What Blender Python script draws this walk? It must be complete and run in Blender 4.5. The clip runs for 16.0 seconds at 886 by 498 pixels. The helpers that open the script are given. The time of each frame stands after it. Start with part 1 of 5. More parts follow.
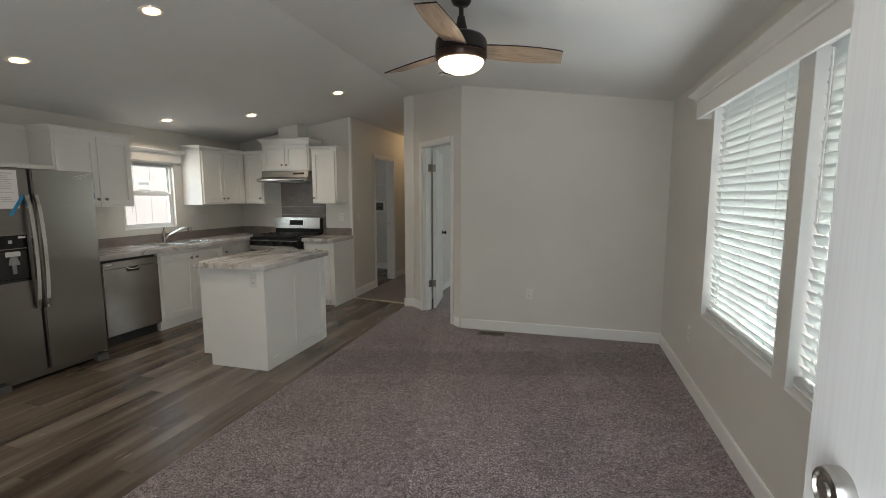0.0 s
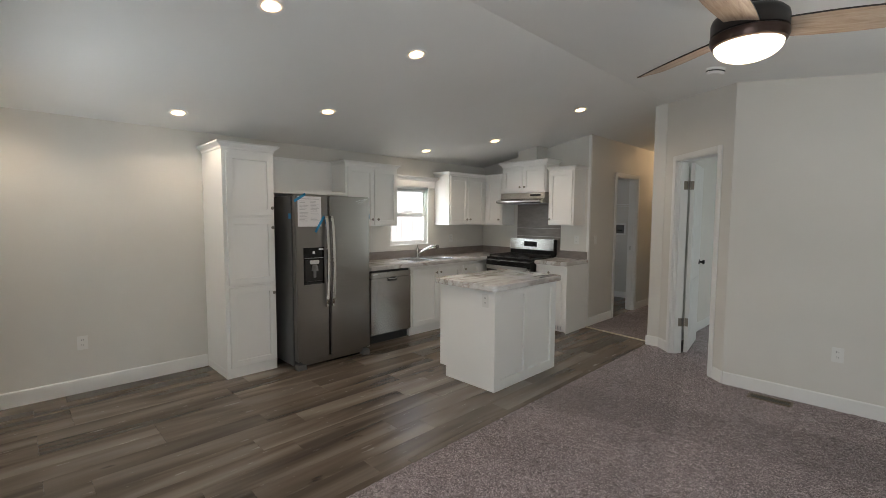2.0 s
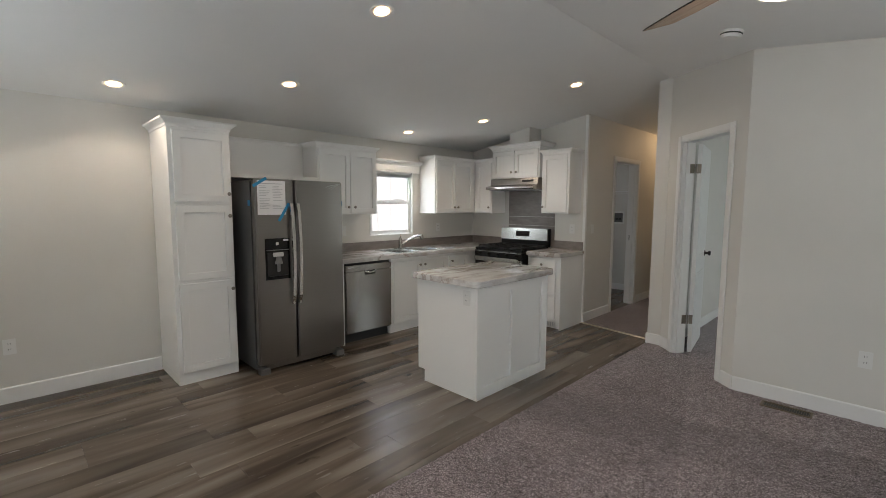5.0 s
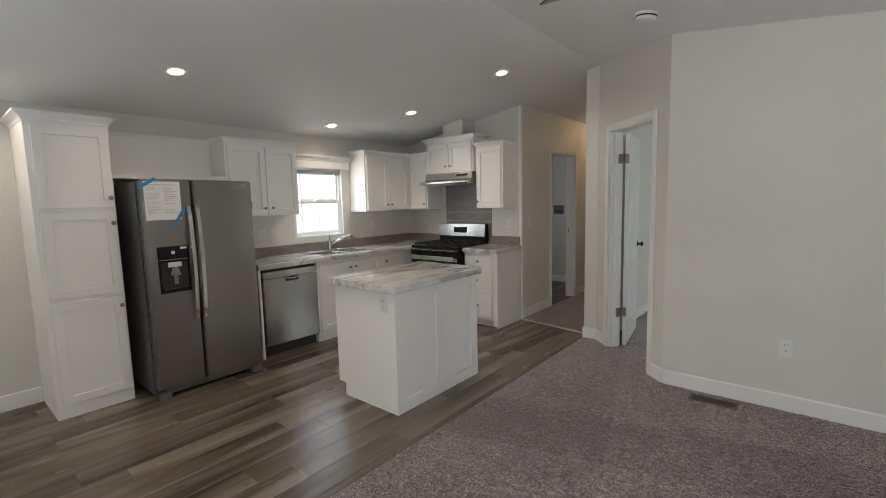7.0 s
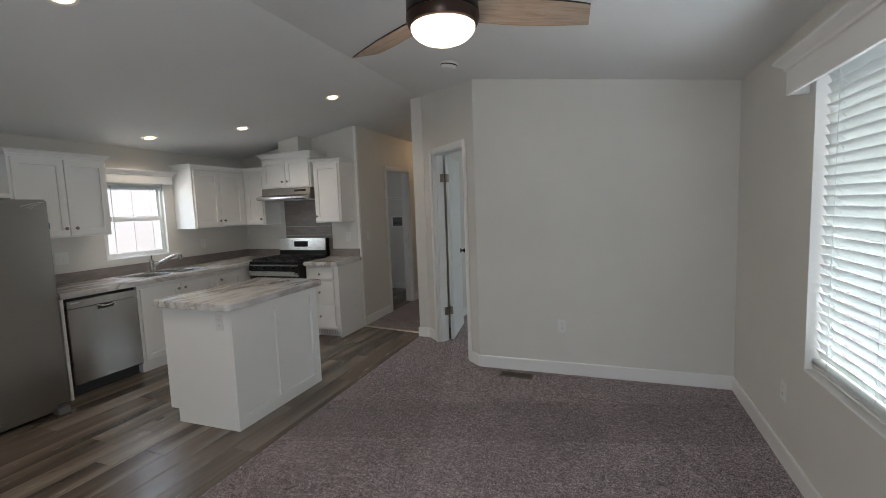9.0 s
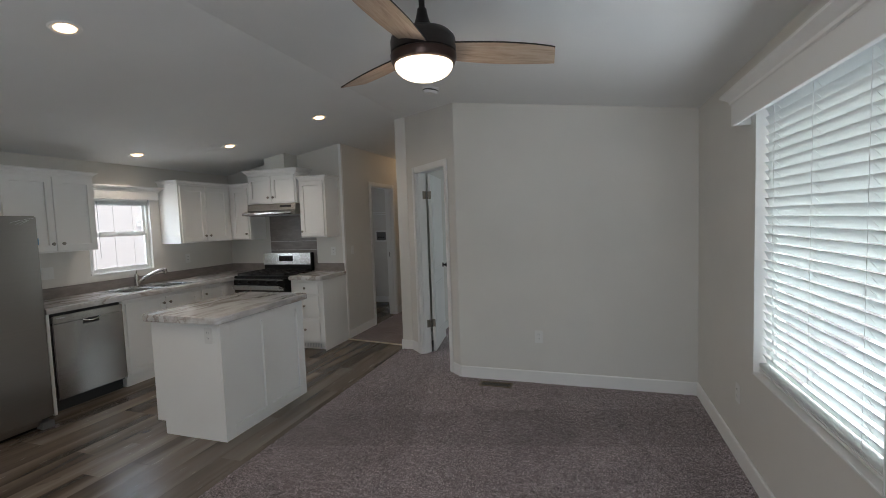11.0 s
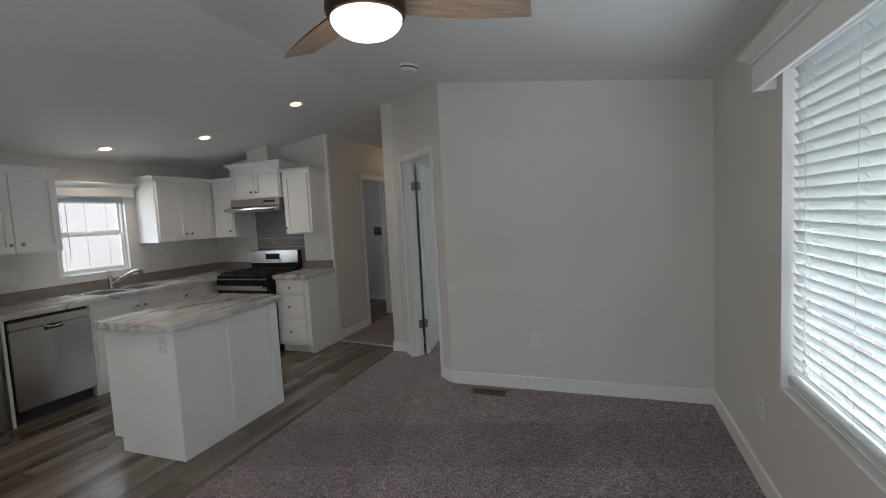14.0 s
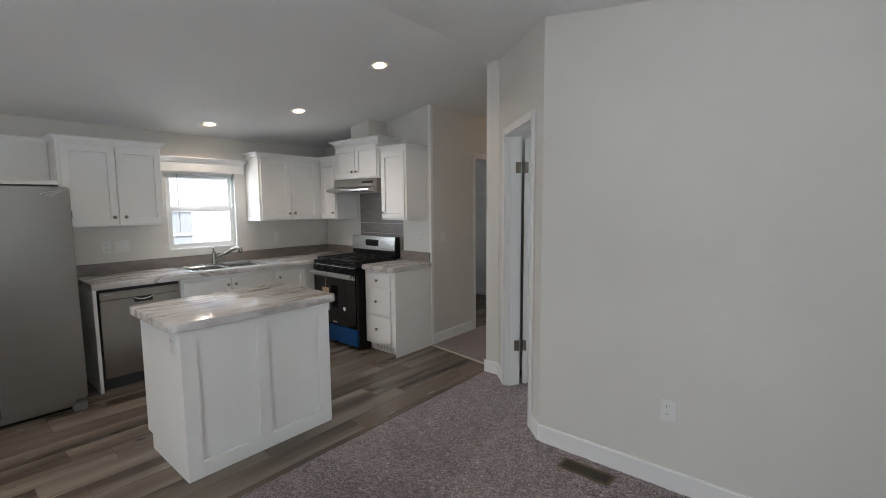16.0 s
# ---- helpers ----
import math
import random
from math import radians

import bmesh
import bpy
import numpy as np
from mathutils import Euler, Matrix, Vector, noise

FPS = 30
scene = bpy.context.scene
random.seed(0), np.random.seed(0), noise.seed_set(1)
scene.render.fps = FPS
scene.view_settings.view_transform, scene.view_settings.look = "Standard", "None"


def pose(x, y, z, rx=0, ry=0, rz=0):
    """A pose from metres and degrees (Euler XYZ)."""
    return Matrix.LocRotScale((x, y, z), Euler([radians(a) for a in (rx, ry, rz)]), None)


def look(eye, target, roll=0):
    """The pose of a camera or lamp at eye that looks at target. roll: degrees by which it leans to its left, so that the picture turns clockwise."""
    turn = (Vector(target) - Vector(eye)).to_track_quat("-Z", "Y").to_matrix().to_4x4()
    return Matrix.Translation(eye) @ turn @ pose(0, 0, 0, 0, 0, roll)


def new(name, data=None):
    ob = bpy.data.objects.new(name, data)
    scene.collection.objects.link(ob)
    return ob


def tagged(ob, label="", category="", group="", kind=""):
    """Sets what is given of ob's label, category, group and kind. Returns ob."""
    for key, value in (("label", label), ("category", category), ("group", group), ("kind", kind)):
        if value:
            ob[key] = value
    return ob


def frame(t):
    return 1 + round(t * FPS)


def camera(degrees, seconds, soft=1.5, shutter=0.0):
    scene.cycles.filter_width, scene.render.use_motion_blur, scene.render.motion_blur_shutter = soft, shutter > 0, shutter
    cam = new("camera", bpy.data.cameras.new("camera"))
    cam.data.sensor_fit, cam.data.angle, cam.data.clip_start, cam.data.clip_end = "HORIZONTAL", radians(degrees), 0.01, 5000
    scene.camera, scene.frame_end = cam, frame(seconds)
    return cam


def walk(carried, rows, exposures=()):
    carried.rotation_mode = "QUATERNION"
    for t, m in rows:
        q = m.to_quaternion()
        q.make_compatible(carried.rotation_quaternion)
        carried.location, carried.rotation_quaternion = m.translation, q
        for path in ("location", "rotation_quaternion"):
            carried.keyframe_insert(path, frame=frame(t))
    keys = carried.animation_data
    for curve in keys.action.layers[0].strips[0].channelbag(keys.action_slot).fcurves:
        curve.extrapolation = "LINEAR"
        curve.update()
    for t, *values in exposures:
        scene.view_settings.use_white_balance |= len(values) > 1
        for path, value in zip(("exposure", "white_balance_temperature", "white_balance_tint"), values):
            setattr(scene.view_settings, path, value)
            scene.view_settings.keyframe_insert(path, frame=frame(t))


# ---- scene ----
cam = camera(90.4, 16.0, 0.6)
PATH = [
    (0, (0.005, -0.004, 1.489), (-0.528, 1.91, 1.253), 0.0),
    (0.5, (0.004, 0.004, 1.491), (-0.749, 1.844, 1.274), -0.6),
    (1, (0.011, 0.018, 1.496), (-0.956, 1.758, 1.31), -0.4),
    (1.5, (-0.049, 0.088, 1.492), (-1.235, 1.69, 1.331), -0.1),
    (2, (-0.121, 0.206, 1.499), (-1.54, 1.607, 1.354), 0.3),
    (2.5, (-0.17, 0.273, 1.489), (-1.768, 1.468, 1.35), 0.4),
    (3, (-0.17, 0.346, 1.48), (-1.829, 1.455, 1.344), 0.7),
    (3.5, (-0.172, 0.418, 1.478), (-1.803, 1.566, 1.327), 0.3),
    (4, (-0.21, 0.477, 1.47), (-1.749, 1.743, 1.296), -0.1),
    (4.2, (-0.245, 0.503, 1.472), (-1.743, 1.816, 1.289), -0.1),
    (6.5, (-0.348, 0.956, 1.486), (-1.699, 2.417, 1.284), -0.2),
    (7, (-0.269, 1.049, 1.491), (-1.543, 2.576, 1.275), -1.4),
    (7.5, (-0.198, 1.089, 1.497), (-1.301, 2.743, 1.275), -2.2),
    (8, (-0.149, 1.057, 1.494), (-1.045, 2.83, 1.267), -2.5),
    (8.5, (-0.115, 0.937, 1.496), (-0.842, 2.787, 1.277), -2.5),
    (9, (0.012, 0.805, 1.535), (-0.679, 2.672, 1.345), -2.1),
    (11.5, (0.084, 0.607, 1.564), (-0.519, 2.51, 1.441), -2.2),
    (12, (0.069, 0.552, 1.571), (-0.521, 2.46, 1.456), -2.5),
    (12.5, (0.075, 0.539, 1.576), (-0.504, 2.45, 1.454), -2.9),
    (13, (0.132, 0.656, 1.562), (-0.464, 2.561, 1.429), -2.8),
    (13.5, (0.198, 0.847, 1.562), (-0.439, 2.736, 1.404), -2.9),
    (14, (0.182, 1.064, 1.533), (-0.49, 2.941, 1.378), -3.0),
    (14.5, (0.134, 1.36, 1.564), (-0.63, 3.201, 1.397), -2.6),
    (15, (0.204, 1.671, 1.555), (-0.729, 3.432, 1.379), -1.7),
    (15.5, (0.202, 1.934, 1.539), (-0.896, 3.595, 1.35), -1.1),
    (16, (0.187, 2.229, 1.558), (-1.092, 3.752, 1.356), -0.4),
]
EXPOSURES = [(0.0, 1.21, 6650, 8), (0.6, 1.48, 6700, 8), (1.5, 1.54, 6600, 9), (3.5, 1.44, 6450, 10), (7.0, 1.58, 6480, 10), (8.0, 1.64, 6480, 9), (9.0, 1.24, 6220, 10),
             (11.5, 1.05, 6150, 10), (12.5, 0.99, 6060, 10), (13.5, 0.99, 6080, 10), (14.5, 1.16, 6100, 10), (15.0, 1.36, 6100, 10), (15.5, 1.62, 6100, 10), (16.0, 1.66, 6100, 11)]
walk(cam, [(t, look(eye, target, roll)) for t, eye, target, roll in PATH], EXPOSURES)

# ---- world, sun, large lights ----
SUN_EL, SUN_AZ = 52.0, 20.0        # degrees; azimuth from +x (east) towards -y
world = bpy.data.worlds.new("sky")
scene.world = world
world.use_nodes = True
wn = world.node_tree.nodes
sky = wn.new("ShaderNodeTexSky")
sky.sky_type = "NISHITA"
sky.sun_disc = False
sky.sun_elevation = radians(SUN_EL)
sky.sun_rotation = radians(90 + SUN_AZ)
sky.air_density, sky.dust_density = 1.2, 3.0
world.node_tree.links.new(sky.outputs["Color"], wn["Background"].inputs["Color"])
wn["Background"].inputs["Strength"].default_value = 0.11
sun = new("sun", bpy.data.lights.new("sun", "SUN"))
sun.data.energy, sun.data.angle, sun.data.color = 2.2, radians(6), (1.0, 0.95, 0.88)
sun_dir = Vector((math.cos(radians(SUN_EL)) * math.cos(radians(SUN_AZ)), -math.cos(radians(SUN_EL)) * math.sin(radians(SUN_AZ)), math.sin(radians(SUN_EL))))
sun.matrix_world = look(sun_dir * 60, (0, 0, 0))


def window_light(name, eye, target, w, h, watts, color=(0.86, 0.94, 1.0)):
    """An added area lamp that stands in for daylight near an opening."""
    lamp = new(name, bpy.data.lights.new(name, "AREA"))
    lamp.data.shape, lamp.data.size, lamp.data.size_y = "RECTANGLE", w, h
    lamp.data.energy, lamp.data.color = watts, color
    lamp.matrix_world = look(eye, target)
    return lamp


SKY_E, SKY_F, SKY_D, SKY_B, FILL_L, SKY_K = 9.0, 11.0, 10.8, 5.2, 1.4, 34.0
# low outside, aimed up: added in place of bounce from sunlit ground
window_light("daylight_east_1", (1.50, 2.90, 0.85), (0.4, 2.90, 2.05), 1.2, 1.2, SKY_E)
window_light("daylight_east_2", (1.50, 1.62, 0.85), (0.4, 1.62, 2.05), 1.2, 1.2, SKY_E)
window_light("daylight_front", (-3.50, -0.42, 1.35), (-3.50, 1, 1.25), 1.1, 1.45, SKY_F)
# added above the sink window, out of view, in place of sky light
window_light("daylight_kitchen", (-5.55, 4.21, 2.55), (-4.0, 4.0, 0.6), 1.0, 0.7, SKY_K)
# added beside the sink window to brighten the cabinet side, unseen from indoors
window_light("daylight_kitchen_low", (-5.35, 3.45, 1.55), (-4.6, 4.70, 1.65), 0.7, 0.9, 5.5, (0.86, 0.96, 1.0))
# fill lamp added to brighten the laundry, set in an invented opening
window_light("fill_laundry", (-5.0, 7.25, 1.50), (-4, 7.25, 1.4), 0.6, 0.9, FILL_L, (0.96, 0.97, 1.0))
window_light("daylight_doorway", (-0.05, -0.55, 1.20), (-0.05, 1, 1.10), 0.9, 1.9, SKY_D)
window_light("daylight_bedroom", (1.02, 6.9, 1.40), (0, 6.9, 1.3), 1.2, 1.3, SKY_B, (0.86, 0.98, 0.97))
WARM = (1.0, 0.82, 0.64)
LAMP_W, FAN_W, HALL_W = 1.6, 3.0, 1.8


# ---- materials ----
def material(name, color, rough=0.5, metal=0.0):
    m = bpy.data.materials.new(name)
    m.use_nodes = True
    b = m.node_tree.nodes["Principled BSDF"]
    b.inputs["Base Color"].default_value = (*color, 1)
    b.inputs["Roughness"].default_value = rough
    b.inputs["Metallic"].default_value = metal
    return m


def node(m, kind, **values):
    n = m.node_tree.nodes.new(kind)
    for key, value in values.items():
        n.inputs[key].default_value = value
    return n


def link(m, a, b):
    m.node_tree.links.new(a, b)


def coords(m, scale=(1, 1, 1), space="Object"):
    tc = node(m, "ShaderNodeTexCoord")
    mp = node(m, "ShaderNodeMapping", Scale=scale)
    link(m, tc.outputs[space], mp.inputs["Vector"])
    return mp.outputs["Vector"]


def place_coords(m, scale=(1, 1, 1)):
    """World position, so that neighbouring meshes share one pattern."""
    g = node(m, "ShaderNodeNewGeometry")
    mp = node(m, "ShaderNodeMapping", Scale=scale)
    link(m, g.outputs["Position"], mp.inputs["Vector"])
    return mp.outputs["Vector"]


def noise_tex(m, vec, scale, detail=4.0, rough=0.5, distortion=0.0):
    n = node(m, "ShaderNodeTexNoise", Scale=scale, Detail=detail, Roughness=rough, Distortion=distortion)
    link(m, vec, n.inputs["Vector"])
    return n.outputs["Fac"]


def ramp(m, fac, stops):
    r = node(m, "ShaderNodeValToRGB")
    e = r.color_ramp.elements
    while len(e) < len(stops):
        e.new(0.5)
    for el, (p, c) in zip(e, stops):
        el.position, el.color = p, (*c, 1) if len(c) == 3 else c
    link(m, fac, r.inputs["Fac"])
    return r.outputs["Color"]


def mix(m, a, b, fac, mode="MIX"):
    n = m.node_tree.nodes.new("ShaderNodeMix")
    n.data_type, n.blend_type = "RGBA", mode
    for sock, v in ((n.inputs[0], fac), (n.inputs[6], a), (n.inputs[7], b)):
        if hasattr(v, "is_linked"):
            link(m, v, sock)
        else:
            sock.default_value = v if not isinstance(v, tuple) else (*v, 1)
    return n.outputs[2]


def base(m, col):
    link(m, col, m.node_tree.nodes["Principled BSDF"].inputs["Base Color"])


def bump(m, height, strength=0.2, distance=0.002):
    n = node(m, "ShaderNodeBump", Strength=strength, Distance=distance)
    link(m, height, n.inputs["Height"])
    link(m, n.outputs["Normal"], m.node_tree.nodes["Principled BSDF"].inputs["Normal"])


def rough_from(m, fac, lo, hi):
    r = node(m, "ShaderNodeMapRange")
    r.inputs["To Min"].default_value, r.inputs["To Max"].default_value = lo, hi
    link(m, fac, r.inputs["Value"])
    link(m, r.outputs["Result"], m.node_tree.nodes["Principled BSDF"].inputs["Roughness"])


def paint(name, color, rough=0.55, grain=350.0, strength=0.12, vary=0.04):
    """Painted surface: faint roller texture and slow unevenness."""
    m = material(name, color, rough)
    v = place_coords(m)
    slow = noise_tex(m, v, 1.3, 3)
    dark = tuple(c * (1 - vary) for c in color)
    lite = tuple(min(1, c * (1 + vary)) for c in color)
    base(m, ramp(m, slow, [(0.3, dark), (0.7, lite)]))
    bump(m, noise_tex(m, v, grain, 2), strength, 0.0006)
    rough_from(m, noise_tex(m, v, 6, 3), rough - 0.06, rough + 0.08)
    return m


M_WALL = paint("wall_paint", (0.70, 0.685, 0.645), 0.55)
M_CEIL = paint("ceiling_paint", (0.79, 0.795, 0.785), 0.75, 120, 0.35, 0.02)
M_TRIM = paint("trim_paint", (0.83, 0.83, 0.815), 0.4, 200, 0.05, 0.02)
M_CAB = paint("cabinet_paint", (0.87, 0.87, 0.855), 0.34, 260, 0.06, 0.02)
M_PLASTIC = material("white_plastic", (0.78, 0.78, 0.76), 0.35)
M_SLOT = material("dark_slot", (0.02, 0.02, 0.02), 0.6)
M_NICKEL = material("brushed_nickel", (0.47, 0.45, 0.42), 0.26, 1.0)
M_KNOB = material("satin_nickel_knob", (0.30, 0.28, 0.25), 0.3, 1.0)
M_CHROME = material("chrome", (0.75, 0.75, 0.74), 0.14, 1.0)
M_BLACKMETAL = material("oil_bronze_metal", (0.028, 0.024, 0.022), 0.38, 0.6)
M_BRONZE = material("brown_bronze", (0.050, 0.030, 0.024), 0.33, 0.7)
M_BLACKGLASS = material("black_glass", (0.006, 0.006, 0.007), 0.12)
M_ENAMEL = material("black_enamel", (0.006, 0.006, 0.006), 0.3)
M_ENAMEL.node_tree.nodes["Principled BSDF"].inputs["Specular IOR Level"].default_value = 0.3
M_IRON = material("cast_iron", (0.02, 0.02, 0.02), 0.6)
M_FILM = material("blue_film", (0.012, 0.070, 0.23), 0.22)
M_TAPE = material("blue_tape", (0.03, 0.27, 0.55), 0.6)
M_CARD = material("tan_cardboard", (0.50, 0.36, 0.24), 0.75)
M_PAPER = material("paper", (0.78, 0.78, 0.80), 0.8)
M_INK = material("printed_grey", (0.50, 0.50, 0.53), 0.8)
M_PADDLE = material("grey_dispenser_plastic", (0.22, 0.22, 0.22), 0.35)
M_LABEL = material("silver_label", (0.7, 0.7, 0.7), 0.4)
M_BRASS = material("bronze_register", (0.16, 0.125, 0.078), 0.36, 0.6)
M_STRIP = material("metal_threshold", (0.66, 0.60, 0.50), 0.3, 0.9)
M_VINYL = paint("window_vinyl", (0.82, 0.83, 0.82), 0.35, 200, 0.03, 0.01)
M_RUBBER = material("dark_rubber", (0.03, 0.03, 0.03), 0.7)
M_DARKHINGE = material("aged_nickel_hinge", (0.30, 0.27, 0.23), 0.35, 0.9)


def steel(name, color, rough, along, brushed=0.0):
    """Brushed sheet metal with streaks along one axis; brushed sheets smear what they mirror upright."""
    m = material(name, color, rough, 0.95)
    s = [26.0, 26.0, 26.0]
    s[along] = 0.6
    n = noise_tex(m, place_coords(m, tuple(s)), 3.0, 4, 0.6)
    base(m, ramp(m, n, [(0.25, tuple(c * 0.975 for c in color)), (0.75, tuple(c * 1.025 for c in color))]))
    rough_from(m, noise_tex(m, place_coords(m), 2.5, 3), rough - 0.008, rough + 0.03)
    if brushed:
        tg = node(m, "ShaderNodeTangent")
        tg.direction_type, tg.axis = "RADIAL", "Z"
        b = m.node_tree.nodes["Principled BSDF"]
        b.inputs["Anisotropic"].default_value, b.inputs["Anisotropic Rotation"].default_value = brushed, 0.25
        link(m, tg.outputs[0], b.inputs["Tangent"])
    return m


M_STEEL = steel("dark_stainless", (0.275, 0.260, 0.247), 0.28, 1)
M_STEEL2 = steel("stainless", (0.52, 0.52, 0.51), 0.25, 0)
M_DWSTEEL = steel("dishwasher_stainless", (0.32, 0.296, 0.274), 0.20, 2, 0.75)
M_HOOD = steel("hood_stainless", (0.47, 0.455, 0.435), 0.20, 0)
M_HANDLE = steel("polished_handle", (0.66, 0.65, 0.63), 0.22, 2)
M_PANE = material("reflective_pane", (0.42, 0.45, 0.47), 0.12)
M_FOOT = material("grey_foot_plastic", (0.13, 0.13, 0.13), 0.45)
M_FRSIDE = paint("fridge_side", (0.10, 0.10, 0.10), 0.45, 300, 0.2, 0.03)

# glass
M_GLASS = bpy.data.materials.new("window_glass")
M_GLASS.use_nodes = True
gb = M_GLASS.node_tree.nodes["Principled BSDF"]
gb.inputs["Roughness"].default_value = 0.0
gb.inputs["IOR"].default_value = 1.45
gb.inputs["Transmission Weight"].default_value = 1.0

# blind slats let a little light through
M_SLAT = material("faux_wood_slat", (0.86, 0.87, 0.86), 0.45)
tr = node(M_SLAT, "ShaderNodeBsdfTranslucent")
tr.inputs["Color"].default_value = (0.80, 0.88, 0.88, 1)
ms = node(M_SLAT, "ShaderNodeMixShader")
ms.inputs[0].default_value = 0.28
link(M_SLAT, M_SLAT.node_tree.nodes["Principled BSDF"].outputs[0], ms.inputs[1])
link(M_SLAT, tr.outputs[0], ms.inputs[2])
link(M_SLAT, ms.outputs[0], M_SLAT.node_tree.nodes["Material Output"].inputs["Surface"])


def glow(name, color, strength):
    m = bpy.data.materials.new(name)
    m.use_nodes = True
    b = m.node_tree.nodes["Principled BSDF"]
    b.inputs["Base Color"].default_value = (0.9, 0.9, 0.88, 1)
    b.inputs["Emission Color"].default_value = (*color, 1)
    b.inputs["Emission Strength"].default_value = strength
    return m


M_LED = glow("led_lens", (1.0, 0.62, 0.33), 2.6)
M_GLOBE = glow("opal_glass_lit", (1.0, 0.80, 0.56), 2.0)

# vinyl planks, grain along y
M_PLANK = material("vinyl_plank", (0.13, 0.10, 0.075), 0.34)
oi = node(M_PLANK, "ShaderNodeObjectInfo")
pv = place_coords(M_PLANK, (1, 1, 1))
off = node(M_PLANK, "ShaderNodeVectorMath")
off.operation = "MULTIPLY_ADD"
off.inputs[1].default_value = (0, 0, 0)
sh = node(M_PLANK, "ShaderNodeCombineXYZ")
mul = node(M_PLANK, "ShaderNodeMath")
mul.operation = "MULTIPLY"
mul.inputs[1].default_value = 37.0
link(M_PLANK, oi.outputs["Random"], mul.inputs[0])
for k in range(3):
    link(M_PLANK, mul.outputs[0], sh.inputs[k])
addv = node(M_PLANK, "ShaderNodeVectorMath")
addv.operation = "ADD"
link(M_PLANK, pv, addv.inputs[0])
link(M_PLANK, sh.outputs[0], addv.inputs[1])
stretch = node(M_PLANK, "ShaderNodeMapping", Scale=(1.0, 0.10, 1.0))
link(M_PLANK, addv.outputs[0], stretch.inputs["Vector"])
g1 = noise_tex(M_PLANK, stretch.outputs[0], 5.0, 2.5, 0.45, 0.9)
g2 = noise_tex(M_PLANK, stretch.outputs[0], 45.0, 4, 0.65)
kst = node(M_PLANK, "ShaderNodeMapping", Scale=(1.0, 0.42, 1.0))
link(M_PLANK, addv.outputs[0], kst.inputs["Vector"])
knots = noise_tex(M_PLANK, kst.outputs[0], 9.0, 3, 0.55)
cg = ramp(M_PLANK, g1, [(0.29, (0.046, 0.034, 0.026)), (0.43, (0.100, 0.078, 0.060)), (0.56, (0.160, 0.131, 0.105)), (0.71, (0.235, 0.199, 0.164))])
cf = ramp(M_PLANK, g2, [(0.3, (0.93, 0.93, 0.93)), (0.7, (1.05, 1.05, 1.05))])
ct = ramp(M_PLANK, oi.outputs["Random"], [(0.0, (0.82, 0.81, 0.80)), (1.0, (1.18, 1.18, 1.18))])
ck = ramp(M_PLANK, knots, [(0.215, (0.22, 0.20, 0.19)), (0.25, (0.62, 0.61, 0.60)), (0.30, (1, 1, 1))])
col = mix(M_PLANK, cg, cf, 1.0, "MULTIPLY")
col = mix(M_PLANK, col, ct, 1.0, "MULTIPLY")
col = mix(M_PLANK, col, ck, 1.0, "MULTIPLY")
base(M_PLANK, col)
rough_from(M_PLANK, g2, 0.20, 0.31)
bump(M_PLANK, g2, 0.10, 0.0005)

# carpet: cut pile, speckled, with vacuum shading
M_CARPET = material("cut_pile_carpet", (0.2, 0.18, 0.18), 0.95)
cv = place_coords(M_CARPET)
c1 = noise_tex(M_CARPET, cv, 150.0, 3, 0.75)
c2 = noise_tex(M_CARPET, cv, 38.0, 4, 0.65)
c3 = noise_tex(M_CARPET, cv, 2.2, 4, 0.6, 0.6)
cc = ramp(M_CARPET, c1, [(0.37, (0.030, 0.021, 0.022)), (0.5, (0.192, 0.156, 0.161)), (0.61, (0.56, 0.49, 0.50))])
c2c = ramp(M_CARPET, c2, [(0.3, (0.60, 0.58, 0.58)), (0.7, (1.38, 1.38, 1.40))])
c3c = ramp(M_CARPET, c3, [(0.35, (0.90, 0.90, 0.90)), (0.65, (1.10, 1.10, 1.10))])
cc = mix(M_CARPET, cc, c2c, 1.0, "MULTIPLY")
cc = mix(M_CARPET, cc, c3c, 1.0, "MULTIPLY")
sep = node(M_CARPET, "ShaderNodeSeparateXYZ")
link(M_CARPET, cv, sep.inputs[0])


def lane(m, sock, a, b, inside, outside):
    """A soft-edged lane of brushed pile between a and b."""
    up, dn, mu, mr = node(m, "ShaderNodeMapRange"), node(m, "ShaderNodeMapRange"), node(m, "ShaderNodeMath"), node(m, "ShaderNodeMapRange")
    mu.operation = "MULTIPLY"
    for n, p, q in ((up, a - 0.008, a + 0.008), (dn, b + 0.02, b - 0.02)):
        n.inputs["From Min"].default_value, n.inputs["From Max"].default_value = p, q
        link(m, sock, n.inputs["Value"])
    link(m, up.outputs[0], mu.inputs[0])
    link(m, dn.outputs[0], mu.inputs[1])
    mr.inputs["To Min"].default_value, mr.inputs["To Max"].default_value = outside, inside
    link(m, mu.outputs[0], mr.inputs["Value"])
    return mr.outputs[0]


def along(m, vec, axis):
    d = node(m, "ShaderNodeVectorMath")
    d.operation = "DOT_PRODUCT"
    d.inputs[1].default_value = axis
    link(m, vec, d.inputs[0])
    return d.outputs["Value"]


